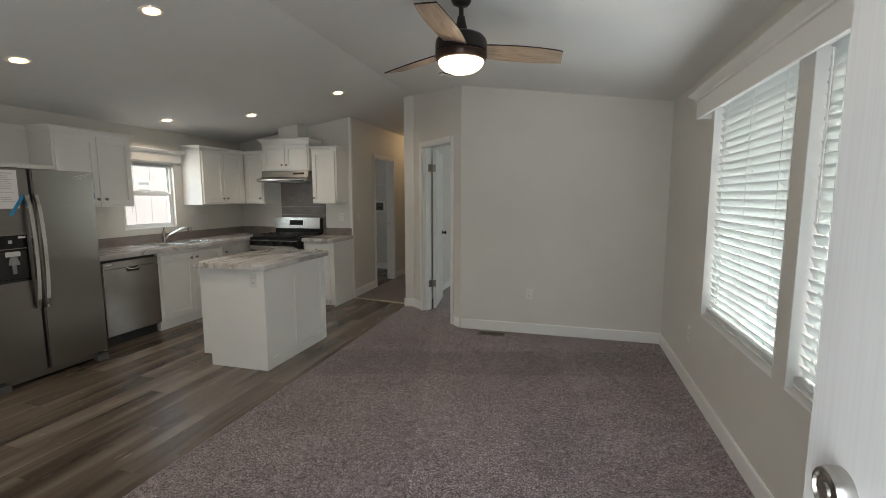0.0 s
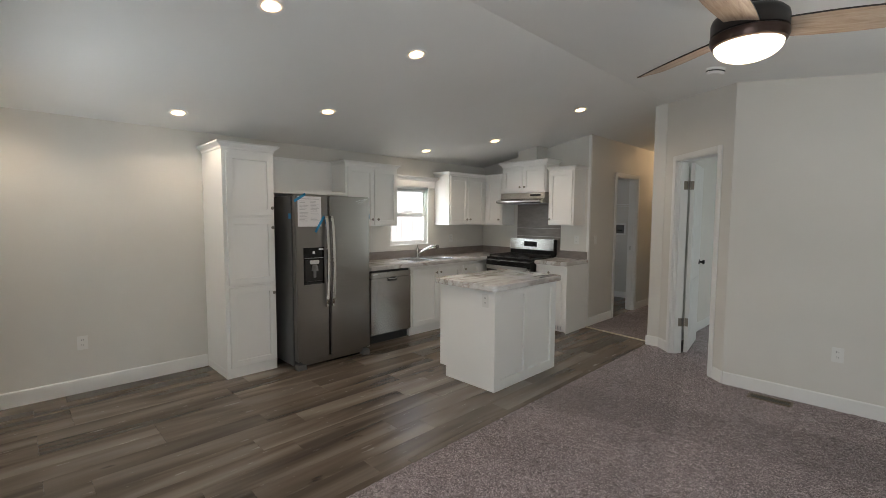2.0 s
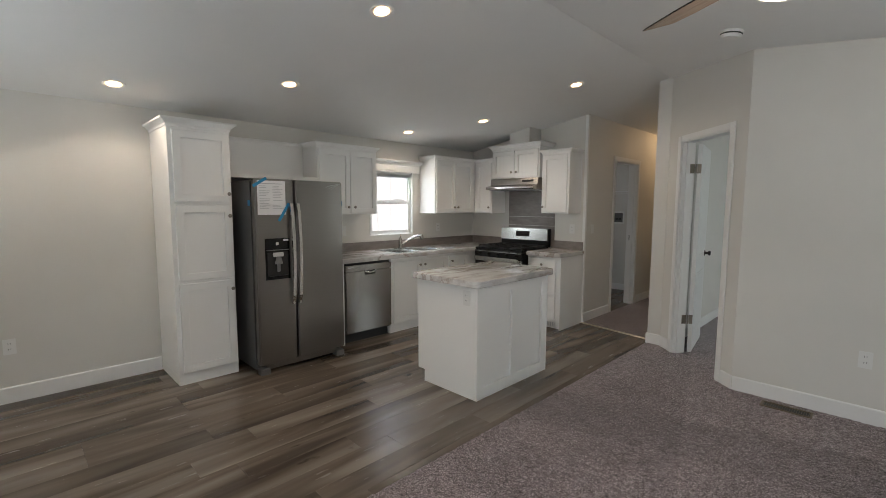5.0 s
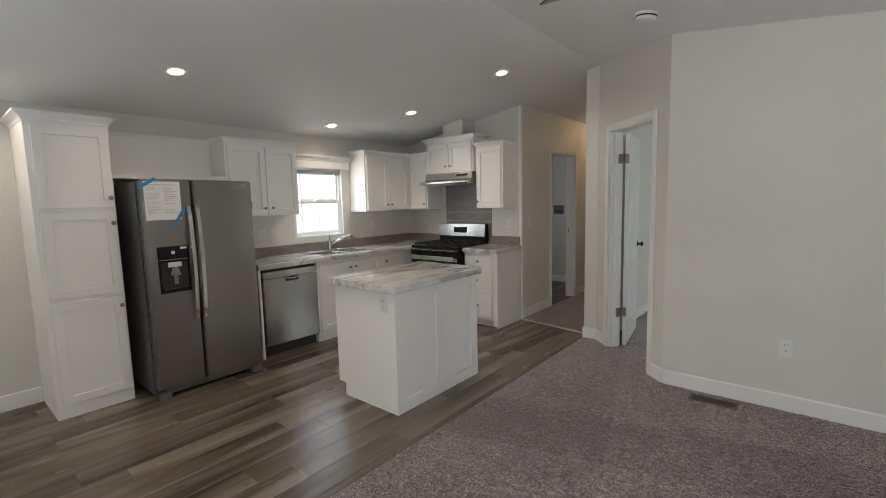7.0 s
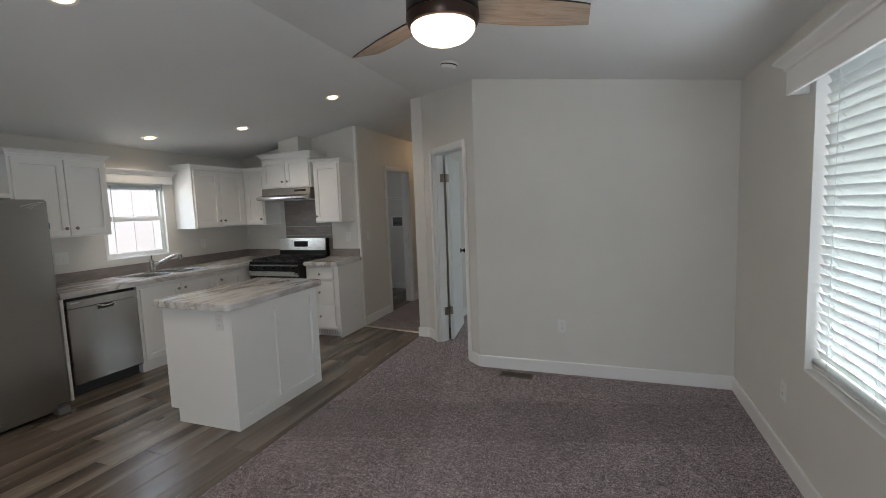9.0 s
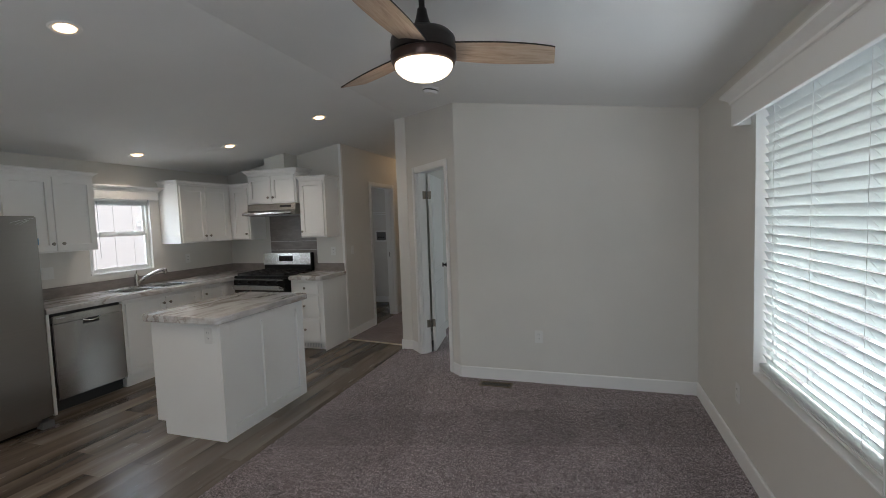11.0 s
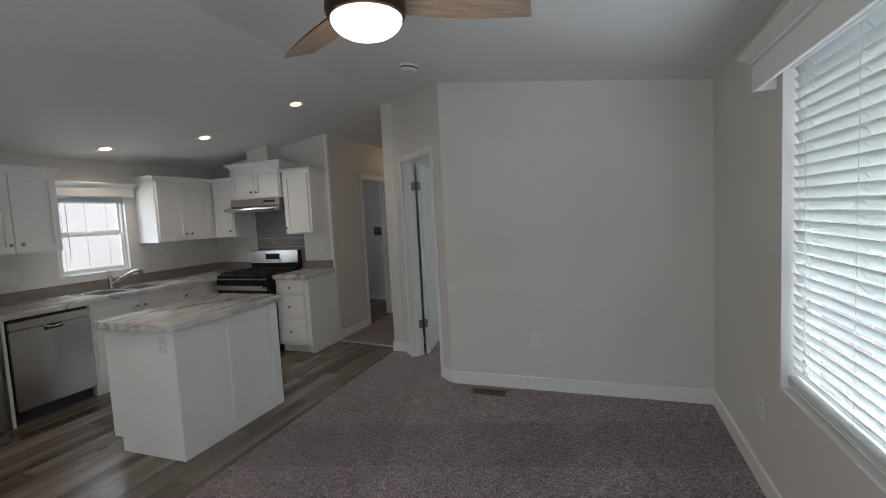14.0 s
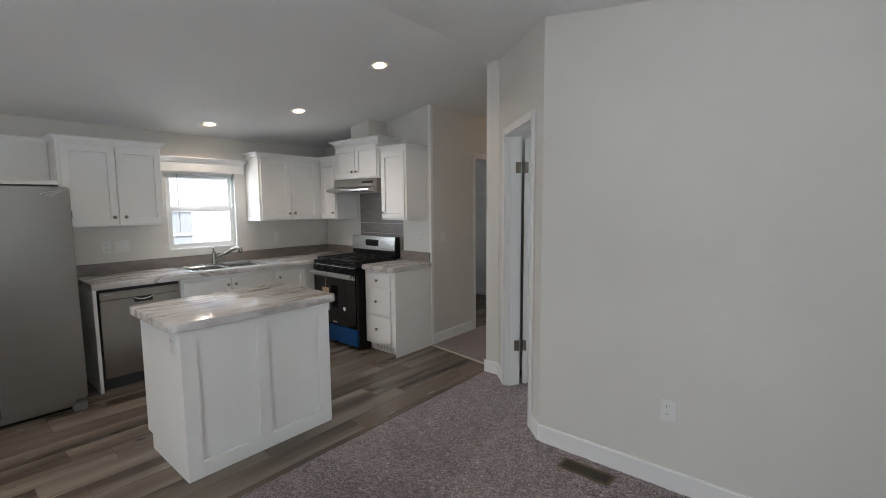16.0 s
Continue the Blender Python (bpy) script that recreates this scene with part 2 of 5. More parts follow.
cu = along(M_CARPET, cv, (1.0, 0.245, 0.0))
cw = along(M_CARPET, cv, (-0.245, 1.0, 0.0))
for sock, a, b, i, o in ((cw, 3.63, 4.22, 0.82, 1.0), (cu, -0.242, 3.0, 1.12, 1.0), (cu, -0.250, -0.232, 1.18, 1.0), (cu, 0.42, 0.95, 0.93, 1.0), (cw, 2.1, 2.75, 1.06, 1.0)):
    cc = mix(M_CARPET, cc, lane(M_CARPET, sock, a, b, i, o), 1.0, "MULTIPLY")
base(M_CARPET, cc)
cb = mix(M_CARPET, c1, c2, 0.5)
bump(M_CARPET, cb, 0.9, 0.008)
M_CARPET.node_tree.nodes["Principled BSDF"].inputs["Sheen Weight"].default_value = 0.15

# veined laminate
M_STONE = material("veined_laminate", (0.7, 0.68, 0.66), 0.15)
sv = place_coords(M_STONE)
warp = noise_tex(M_STONE, sv, 2.4, 4, 0.6)
wv = node(M_STONE, "ShaderNodeVectorMath")
wv.operation = "SCALE"
wv.inputs["Scale"].default_value = 0.20
cx = node(M_STONE, "ShaderNodeCombineXYZ")
for k in range(3):
    link(M_STONE, warp, cx.inputs[k])
link(M_STONE, cx.outputs[0], wv.inputs[0])
sadd = node(M_STONE, "ShaderNodeVectorMath")
sadd.operation = "ADD"
link(M_STONE, sv, sadd.inputs[0])
link(M_STONE, wv.outputs[0], sadd.inputs[1])
turn = node(M_STONE, "ShaderNodeMapping", Rotation=(0.25, 0.2, radians(-24)), Scale=(2.1, 0.62, 2.1))
link(M_STONE, sadd.outputs[0], turn.inputs["Vector"])
v1 = noise_tex(M_STONE, turn.outputs[0], 1.45, 5, 0.56, 0.5)
v2 = noise_tex(M_STONE, turn.outputs[0], 3.2, 4, 0.55, 0.4)
sc = ramp(M_STONE, v1, [(0.30, (0.487, 0.461, 0.435)), (0.40, (0.626, 0.618, 0.609)), (0.466, (0.687, 0.683, 0.679)), (0.490, (0.375, 0.330, 0.300)), (0.520, (0.548, 0.530, 0.520)), (0.57, (0.679, 0.674, 0.670)), (0.64, (0.609, 0.596, 0.583)), (0.72, (0.452, 0.418, 0.392))])
s2 = ramp(M_STONE, v2, [(0.34, (0.74, 0.725, 0.715)), (0.46, (1, 1, 1)), (0.58, (1.0, 1.0, 1.0)), (0.68, (0.80, 0.785, 0.775))])
base(M_STONE, mix(M_STONE, sc, s2, 1.0, "MULTIPLY"))

# taupe backsplash laminate
M_SPLASH = material("taupe_backsplash", (0.23, 0.20, 0.185), 0.4)
bv = place_coords(M_SPLASH, (1, 1, 3))
base(M_SPLASH, ramp(M_SPLASH, noise_tex(M_SPLASH, bv, 7, 5, 0.65), [(0.3, (0.185, 0.160, 0.150)), (0.7, (0.265, 0.235, 0.220))]))

# fan blades
M_BLADE = material("weathered_oak_blade", (0.33, 0.25, 0.19), 0.5)
fv = coords(M_BLADE, (1.0, 9.0, 9.0))
base(M_BLADE, ramp(M_BLADE, noise_tex(M_BLADE, fv, 6.0, 6, 0.65, 0.7), [(0.25, (0.17, 0.115, 0.08)), (0.5, (0.36, 0.27, 0.20)), (0.75, (0.47, 0.38, 0.30))]))

# outdoors
M_SIDING = paint("white_siding", (0.63, 0.61, 0.60), 0.6, 60, 0.2, 0.04)
M_ROOF = paint("grey_shingle", (0.16, 0.155, 0.15), 0.9, 40, 0.6, 0.2)
M_GROUND = paint("pale_gravel", (0.36, 0.34, 0.31), 0.95, 30, 0.8, 0.2)


# ---- mesh helpers ----
CENTRE = {}


class Face:
    """A working plane: u runs along the face, n out of it, z up."""

    def __init__(self, origin, u, n):
        self.o, self.u, self.n = Vector(origin), Vector(u), Vector(n)

    def at(self, u, n, z):
        return self.o + self.u * u + self.n * n + Vector((0, 0, z))


WORLD = Face((0, 0, 0), (1, 0, 0), (0, 1, 0))


def box(bm, u0, u1, n0, n1, z0, z1, face=WORLD, bevel=0.0):
    """A cuboid on a working plane, with rounded edges if bevel is given."""
    if bevel:
        t = bmesh.new()
        vs = [t.verts.new(face.at(u, n, z)) for u in (u0, u1) for n in (n0, n1) for z in (z0, z1)]
        for q in ((0, 1, 3, 2), (4, 6, 7, 5), (0, 4, 5, 1), (2, 3, 7, 6), (0, 2, 6, 4), (1, 5, 7, 3)):
            t.faces.new([vs[i] for i in q])
        bmesh.ops.bevel(t, geom=t.edges[:], offset=bevel, segments=2, affect="EDGES", clamp_overlap=True)
        me = bpy.data.meshes.new("scrap")
        t.to_mesh(me)
        t.free()
        bm.from_mesh(me)
        bpy.data.meshes.remove(me)
        return bm
    vs = [bm.verts.new(face.at(u, n, z)) for u in (u0, u1) for n in (n0, n1) for z in (z0, z1)]
    for q in ((0, 1, 3, 2), (4, 6, 7, 5), (0, 4, 5, 1), (2, 3, 7, 6), (0, 2, 6, 4), (1, 5, 7, 3)):
        bm.faces.new([vs[i] for i in q])
    return bm


def prism(bm, low, high):
    """A solid between two loops of the same number of corners."""
    a = [bm.verts.new(p) for p in low]
    b = [bm.verts.new(p) for p in high]
    n = len(a)
    bm.faces.new(a)
    bm.faces.new(b[::-1])
    for i in range(n):
        bm.faces.new([a[i], b[i], b[(i + 1) % n], a[(i + 1) % n]])
    return bm


def lathe(bm, profile, origin, axis=(0, 0, 1), seg=24):
    """A turned body: profile of (radius, height along the axis)."""
    rot = Vector((0, 0, 1)).rotation_difference(Vector(axis)).to_matrix()
    rings = []
    for r, h in profile:
        rings.append([bm.verts.new(Vector(origin) + rot @ Vector((r * math.cos(2 * math.pi * i / seg), r * math.sin(2 * math.pi * i / seg), h))) for i in range(seg)])
    for a, b in zip(rings, rings[1:]):
        for i in range(seg):
            bm.faces.new([a[i], a[(i + 1) % seg], b[(i + 1) % seg], b[i]])
    bm.faces.new(rings[0][::-1])
    bm.faces.new(rings[-1])
    return bm


def tube(bm, points, radius, seg=10):
    """A round bar along a line of points."""
    pts = [Vector(p) for p in points]
    rings = []
    for i, p in enumerate(pts):
        d = (pts[min(i + 1, len(pts) - 1)] - pts[max(i - 1, 0)]).normalized()
        side = d.cross(Vector((0.31, 0.17, 0.93))).normalized()
        up = side.cross(d)
        rings.append([bm.verts.new(p + radius * (math.cos(2 * math.pi * k / seg) * side + math.sin(2 * math.pi * k / seg) * up)) for k in range(seg)])
    for a, b in zip(rings, rings[1:]):
        for i in range(seg):
            bm.faces.new([a[i], a[(i + 1) % seg], b[(i + 1) % seg], b[i]])
    bm.faces.new(rings[0][::-1])
    bm.faces.new(rings[-1])
    return bm


def crown(bm, face, u0, u1, back, front, z, profile, sides=True):
    """A mitred moulding round the front and both ends of a box; profile of (out, up)."""
    rings = []
    for out, up in profile:
        s = out if sides else 0
        rings.append([bm.verts.new(face.at(u, n, z + up)) for u, n in ((u0 - s, back), (u0 - s, front + out), (u1 + s, front + out), (u1 + s, back))])
    for a, b in zip(rings, rings[1:]):
        for i in range(4):
            bm.faces.new([a[i], a[(i + 1) % 4], b[(i + 1) % 4], b[i]])
    bm.faces.new(rings[0][::-1])
    bm.faces.new(rings[-1])
    return bm


def finish(name, bm, mat, smooth=False):
    bmesh.ops.recalc_face_normals(bm, faces=bm.faces[:])
    lo = Vector([min(v.co[i] for v in bm.verts) for i in range(3)])
    hi = Vector([max(v.co[i] for v in bm.verts) for i in range(3)])
    c = Vector(((lo.x + hi.x) / 2, (lo.y + hi.y) / 2, lo.z))
    for v in bm.verts:
        v.co -= c
    if smooth:
        for f in bm.faces:
            f.smooth = True
    me = bpy.data.meshes.new(name)
    bm.to_mesh(me)
    bm.free()
    me.materials.append(mat)
    if smooth:
        me.set_sharp_from_angle(angle=radians(38))
    ob = new(name, me)
    ob.location = c
    CENTRE[ob] = c
    return ob


def under(ob, parent):
    ob.parent = parent
    ob.matrix_parent_inverse = Matrix.Translation(-CENTRE[parent])
    return ob


def part(name, bm, mat, parent, label="", smooth=False):
    """Links a bmesh as one mesh under a thing or a part."""
    ob = under(finish(name, bm, mat, smooth), parent)
    return tagged(ob, label) if label else ob


def piece(name, mesh, where, parent):
    """One more object on a shared mesh."""
    ob = new(name, mesh)
    ob.location = where
    CENTRE[ob] = Vector(where)
    return under(ob, parent)


def thing(name, at, label, category, group=""):
    ob = new(name)
    ob.empty_display_size = 0.1
    ob.location = at
    CENTRE[ob] = Vector(at)
    return tagged(ob, label, category, group)


def solid(name, bm, mat, label, category, smooth=False, group=""):
    return tagged(finish(name, bm, mat, smooth), label, category, group)


def structure(name, bm, mat, label="", category=""):
    return tagged(finish(name, bm, mat), label, category, kind="structure")


BM = bmesh.new

# ---- plan ----
XW, XE, YF, YB = -4.85, 0.965, -0.135, 4.738     # west wall, east wall, front wall, living room's back wall
YK = 5.80                                        # kitchen's end wall
RIDGE, ZW, ZR, ZE = -1.95, 2.305, 2.782, 2.393
XH0, XH1 = -2.975, -2.06                         # hall
XC = -1.11                                       # corner of back wall and angled wall
YEND = 9.6


def ceil_z(x):
    if x < RIDGE:
        return ZW + (ZR - ZW) * (x - XW) / (RIDGE - XW)
    return ZR + (ZE - ZR) * (x - RIDGE) / (XE - RIDGE)


def slab_x(bm, x0, x1, y0, y1, z0=0.0, z1=None):
    """Part of a wall; with no top given it reaches the sloping ceiling."""
    cuts = [x0] + ([RIDGE] if x0 < RIDGE < x1 and z1 is None else []) + [x1]
    for a, b in zip(cuts, cuts[1:]):
        za, zb = (z1, z1) if z1 is not None else (ceil_z(a) + 0.01, ceil_z(b) + 0.01)
        prism(bm, [(a, y0, z0), (b, y0, z0), (b, y1, z0), (a, y1, z0)], [(a, y0, za), (b, y0, zb), (b, y1, zb), (a, y1, za)])


T = 0.14
# ceiling: two slopes
bm = BM()
for a, b in ((XW - T, RIDGE), (RIDGE, XE + T)):
    za, zb = ceil_z(a), ceil_z(b)
    prism(bm, [(a, YF - T, za), (b, YF - T, zb), (b, YEND, zb), (a, YEND, za)], [(a, YF - T, za + 0.12), (b, YF - T, zb + 0.12), (b, YEND, zb + 0.12), (a, YEND, za + 0.12)])
structure("ceiling", bm, M_CEIL, "white vaulted ceiling with a central ridge", "ceiling")

# subfloor
bm = BM()
box(bm, XW - T, XE + T, YF - T, YEND, -0.12, -0.006)
structure("floor_base", bm, M_SPLASH, "wooden subfloor beneath planks and carpet", "floor")

# outer walls with openings (y0, y1, z0, z1) or (x0, x1, z0, z1)
WIN_E = ((2.325, 3.47), (1.055, 2.20))
WE_Z = (0.640, 2.14)
WIN_F = (-4.04, -2.95)
WF_Z = (0.557, 2.11)
WIN_K = (3.86, 4.57)
WK_Z = (1.105, 1.921)
DOOR_F = (-0.52, 0.41)
WIN_B = (6.3, 7.5)


def wall_along_y(name, x0, x1, y0, y1, holes, label):
    bm = BM()
    y = y0
    for a, b, z0, z1 in sorted(holes):
        slab_x(bm, x0, x1, y, a)
        if z0 > 0:
            slab_x(bm, x0, x1, a, b, 0, z0)
        slab_x(bm, x0, x1, a, b, z1)
        y = b
    slab_x(bm, x0, x1, y, y1)
    return structure(name, bm, M_WALL, label, "wall")


def wall_along_x(name, x0, x1, y0, y1, holes, label):
    bm = BM()
    x = x0
    for a, b, z0, z1 in sorted(holes):
        slab_x(bm, x, a, y0, y1)
        if z0 > 0:
            slab_x(bm, a, b, y0, y1, 0, z0)
        slab_x(bm, a, b, y0, y1, z1)
        x = b
    slab_x(bm, x, x1, y0, y1)
    return structure(name, bm, M_WALL, label, "wall")


wall_along_y("wall_east", XE, XE + T, YF - T, YEND, [(*WIN_E[0], *WE_Z), (*WIN_E[1], *WE_Z), (*WIN_B, 0.7, 2.05)], "off-white painted drywall with two window openings")
# second hole, into the laundry, is added to let fill light in
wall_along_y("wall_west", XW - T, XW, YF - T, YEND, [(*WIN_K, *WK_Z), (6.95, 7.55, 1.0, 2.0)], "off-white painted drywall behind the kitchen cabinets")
wall_along_x("wall_front", XW, XE, YF - T, YF, [(*WIN_F, *WF_Z), (*DOOR_F, 0.0, 2.06)], "off-white painted drywall with entry doorway and window")
wall_along_x("wall_kitchen_end", XW, XH0, YK, YK + 0.115, [], "off-white painted drywall behind the range")
wall_along_y("wall_hall_west", XH0 - 0.115, XH0, YK + 0.115, YEND - 0.12, [(6.60, 7.38, 0.0, 2.115)], "off-white hall wall with laundry doorway")
wall_along_y("wall_hall_east", XH1, -1.93, 5.515, YEND - 0.12, [], "off-white hall wall ending at the living room")
# extra wall thickness, added so the gap behind the open leaf goes dark
wall_along_y("wall_bedroom_lining", -1.929, -1.84, 5.66, YEND - 0.12, [], "off-white bedroom wall, thickened to darken the gap behind the open door")
wall_along_x("wall_living_back", XC, XE, YB, YB + 0.115, [], "plain off-white painted drywall")
wall_along_x("wall_end", XW, XE, YEND - 0.12, YEND, [], "plain off-white end wall")
wall_along_x("wall_laundry_back", XW, XH0 - 0.115, 8.40, 8.50, [], "off-white laundry room wall")

# angled wall with the bedroom doorway
au = Vector((-1.93 - XC, 5.518 - YB, 0))
ANG_L = au.length
au.normalize()
ANG = Face((XC, YB, 0), au, (-au.y, au.x, 0))      # u along the wall, n towards the room
AO = (0.188, 0.900)
AH = 2.115
bm = BM()


def ang_slab(bm, u0, u1, z0):
    p = [ANG.at(u0, 0, 0), ANG.at(u1, 0, 0), ANG.at(u1, -0.115, 0), ANG.at(u0, -0.115, 0)]
    prism(bm, [(q.x, q.y, z0) for q in p], [(q.x, q.y, ceil_z(q.x) + 0.01) for q in p])


ang_slab(bm, 0.0, AO[0], 0)
ang_slab(bm, *AO, AH)
ang_slab(bm, AO[1], ANG_L - 0.002, 0)
structure("wall_angled", bm, M_WALL, "off-white angled wall with an open bedroom doorway", "wall")

# carpet sheet with a real pile relief
def carpet_sheet(name, x0, x1, y0, y1, step, label):
    nx, ny = int((x1 - x0) / step), int((y1 - y0) / step)
    gx, gy = np.meshgrid(np.linspace(x0, x1, nx + 1), np.linspace(y0, y1, ny + 1))
    gz = 0.008 + np.random.rand(*gx.shape) * 0.006
    jit = np.random.rand(2, *gx.shape) * step * 0.5 - step * 0.25
    gx[:, 1:-1] += jit[0][:, 1:-1]
    gx[:, 0] += (np.random.rand(ny + 1) - 0.5) * 0.008
    gy[1:-1] += jit[1][1:-1]
    gz[0], gz[-1], gz[:, 0], gz[:, -1] = -0.004, -0.004, -0.004, -0.004
    me = bpy.data.meshes.new(name)
    i = np.arange(ny * nx)
    r, c = i // nx, i % nx
    a = r * (nx + 1) + c
    me.from_pydata(np.stack([gx, gy, gz], -1).reshape(-1, 3).tolist(), [], np.stack([a, a + 1, a + nx + 2, a + nx + 1], -1).tolist())
    me.materials.append(M_CARPET)
    return tagged(new(name, me), label, "carpet", kind="structure")


carpet_sheet("carpet_living", -2.08, XE, YF, 5.56, 0.0125, "mauve-grey speckled cut-pile carpet")
carpet_sheet("carpet_bedroom", -1.93, XE, 5.562, YEND - 0.12, 0.08, "mauve-grey cut-pile carpet")
bm = BM()
prism(bm, [(XH0, 5.79, -0.004), (XH1, 5.66, -0.004), (XH1, YEND - 0.12, -0.004), (XH0, YEND - 0.12, -0.004)], [(XH0, 5.79, 0.009), (XH1, 5.66, 0.009), (XH1, YEND - 0.12, 0.009), (XH0, YEND - 0.12, 0.009)])
structure("carpet_hall", bm, M_CARPET, "mauve-grey cut-pile hall carpet", "carpet")
bm = BM()
dv = Vector((XH1 - XH0, 5.66 - 5.79, 0)).normalized()
nv = Vector((-dv.y, dv.x, 0)) * 0.013
pa, pb = Vector((XH0, 5.79, 0)), Vector((XH1, 5.66, 0))
prism(bm, [pa - nv, pb - nv, pb + nv, pa + nv], [p + Vector((0, 0, 0.012)) for p in (pa - nv * 0.5, pb - nv * 0.5, pb + nv * 0.5, pa + nv * 0.5)])
structure("threshold_strip", bm, M_STRIP, "thin metal strip between planks and hall carpet", "threshold")


# ---- trim ----
def baseboard(points, h=0.122, t=0.013):
    """Baseboard along a wall line; the room lies to the left of its direction."""
    for (xa, ya), (xb, yb) in zip(points, points[1:]):
        a, b = Vector((xa, ya, 0)), Vector((xb, yb, 0))
        d = (b - a).normalized()
        n = Vector((-d.y, d.x, 0))
        bm = BM()
        prof = [(0.0, 0.0), (t, 0.0), (t, h - 0.008), (t - 0.005, h), (0.0, h)]
        prism(bm, [a + n * p + Vector((0, 0, z)) for p, z in prof], [b + n * p + Vector((0, 0, z)) for p, z in prof])
        structure("baseboard", bm, M_TRIM, "white painted baseboard", "baseboard")


baseboard([(XE, YF + 0.013), (XE, YB - 0.013)])
baseboard([(XE, YB), (XC + 0.007, YB)])
baseboard([(XC, YB), tuple(ANG.at(AO[0] - 0.062, 0, 0))[:2]])
baseboard([tuple(ANG.at(AO[1] + 0.062, 0, 0))[:2], tuple(ANG.at(ANG_L - 0.004, 0, 0))[:2]])
baseboard([(-1.928, 5.515), (XH1 - 0.013, 5.515)])
baseboard([(XH1, 5.515), (XH1, YEND - 0.12)])
baseboard([(XH0, 6.54), (XH0, YK + 0.002)])
baseboard([(XH0, YEND - 0.12), (XH0, 7.432)])
baseboard([(XW, 1.565), (XW, YF)])
baseboard([(XW + 0.013, YF), (DOOR_F[0] - 0.06, YF)])
baseboard([(DOOR_F[1] + 0.06, YF), (XE - 0.013, YF)])
baseboard([(XH0 - 0.115, 8.40), (XW, 8.40)], 0.11)
baseboard([(-1.84, YEND - 0.12), (-1.84, 5.66)])


def casing(name, face, u0, u1, top, depth, w=0.057, far=True):
    """Door lining and flat casing round an opening; depth is the wall's thickness behind the face."""
    root = thing(name, face.at((u0 + u1) / 2, 0, 0), "white painted door casing and jamb", "door frame")
    root["kind"] = "structure"
    for s, (a, b) in (("jamb", (u0, u0 + 0.016)), ("jamb", (u1 - 0.016, u1))):
        bm = BM()
        box(bm, a, b, -depth - 0.002, 0.002, 0, top, face, 0.002)
        part(s, bm, M_TRIM, root)
    bm = BM()
    box(bm, u0 + 0.016, u1 - 0.016, -depth - 0.002, 0.002, top - 0.016, top, face, 0.002)
    part("head_jamb", bm, M_TRIM, root)
    for a, b in ((u0 + 0.016, u0 + 0.028), (u1 - 0.028, u1 - 0.016)):
        bm = BM()
        box(bm, a, b, -depth * 0.62, -depth * 0.30, 0, top - 0.016, face)
        part("door_stop", bm, M_TRIM, root)
    for n0, n1 in ((0.0025, 0.017),) + (((-depth - 0.017, -depth - 0.0025),) if far else ()):
        for a, b in ((u0 - w + 0.006, u0 + 0.006), (u1 - 0.006, u1 + w - 0.006)):
            bm = BM()
            box(bm, a, b, n0, n1, 0, top + w - 0.006, face, 0.004)
            part("side_casing", bm, M_TRIM, root)
        bm = BM()
        box(bm, u0 + 0.0065, u1 - 0.0065, n0, n1, top - 0.006, top + w - 0.006, face, 0.004)
        part("head_casing", bm, M_TRIM, root)
    return root


casing("door_frame_bedroom", ANG, *AO, AH, 0.115)
HALLW = Face((XH0, 0, 0), (0, 1, 0), (1, 0, 0))
fr = casing("door_frame_laundry", HALLW, 6.60, 7.38, 2.115, 0.115)
bm = BM()
box(bm, 7.3625, 7.3645, -0.085, -0.055, 0.98, 1.05, HALLW)
part("strike_plate", bm, M_BLACKMETAL, fr, "dark metal strike plate")
FRONT = Face((0, YF, 0), (1, 0, 0), (0, 1, 0))
casing("door_frame_entry", FRONT, *DOOR_F, 2.06, T, far=False)

# corner trims at the hall mouth
bm = BM()
prism(bm, [(XH0 - 0.03, YK - 0.006, 0), (XH0 + 0.006, YK - 0.006, 0), (XH0 + 0.006, YK + 0.03, 0), (XH0 + 0.0005, YK + 0.03, 0), (XH0 + 0.0005, YK - 0.0005, 0), (XH0 - 0.03, YK - 0.0005, 0)],
      [(XH0 - 0.03, YK - 0.006, 2.6), (XH0 + 0.006, YK - 0.006, 2.6), (XH0 + 0.006, YK + 0.03, 2.6), (XH0 + 0.0005, YK + 0.03, 2.6), (XH0 + 0.0005, YK - 0.0005, 2.6), (XH0 - 0.03, YK - 0.0005, 2.6)])
structure("trim_corner", bm, M_TRIM, "slim white corner trim at the hall mouth", "trim")

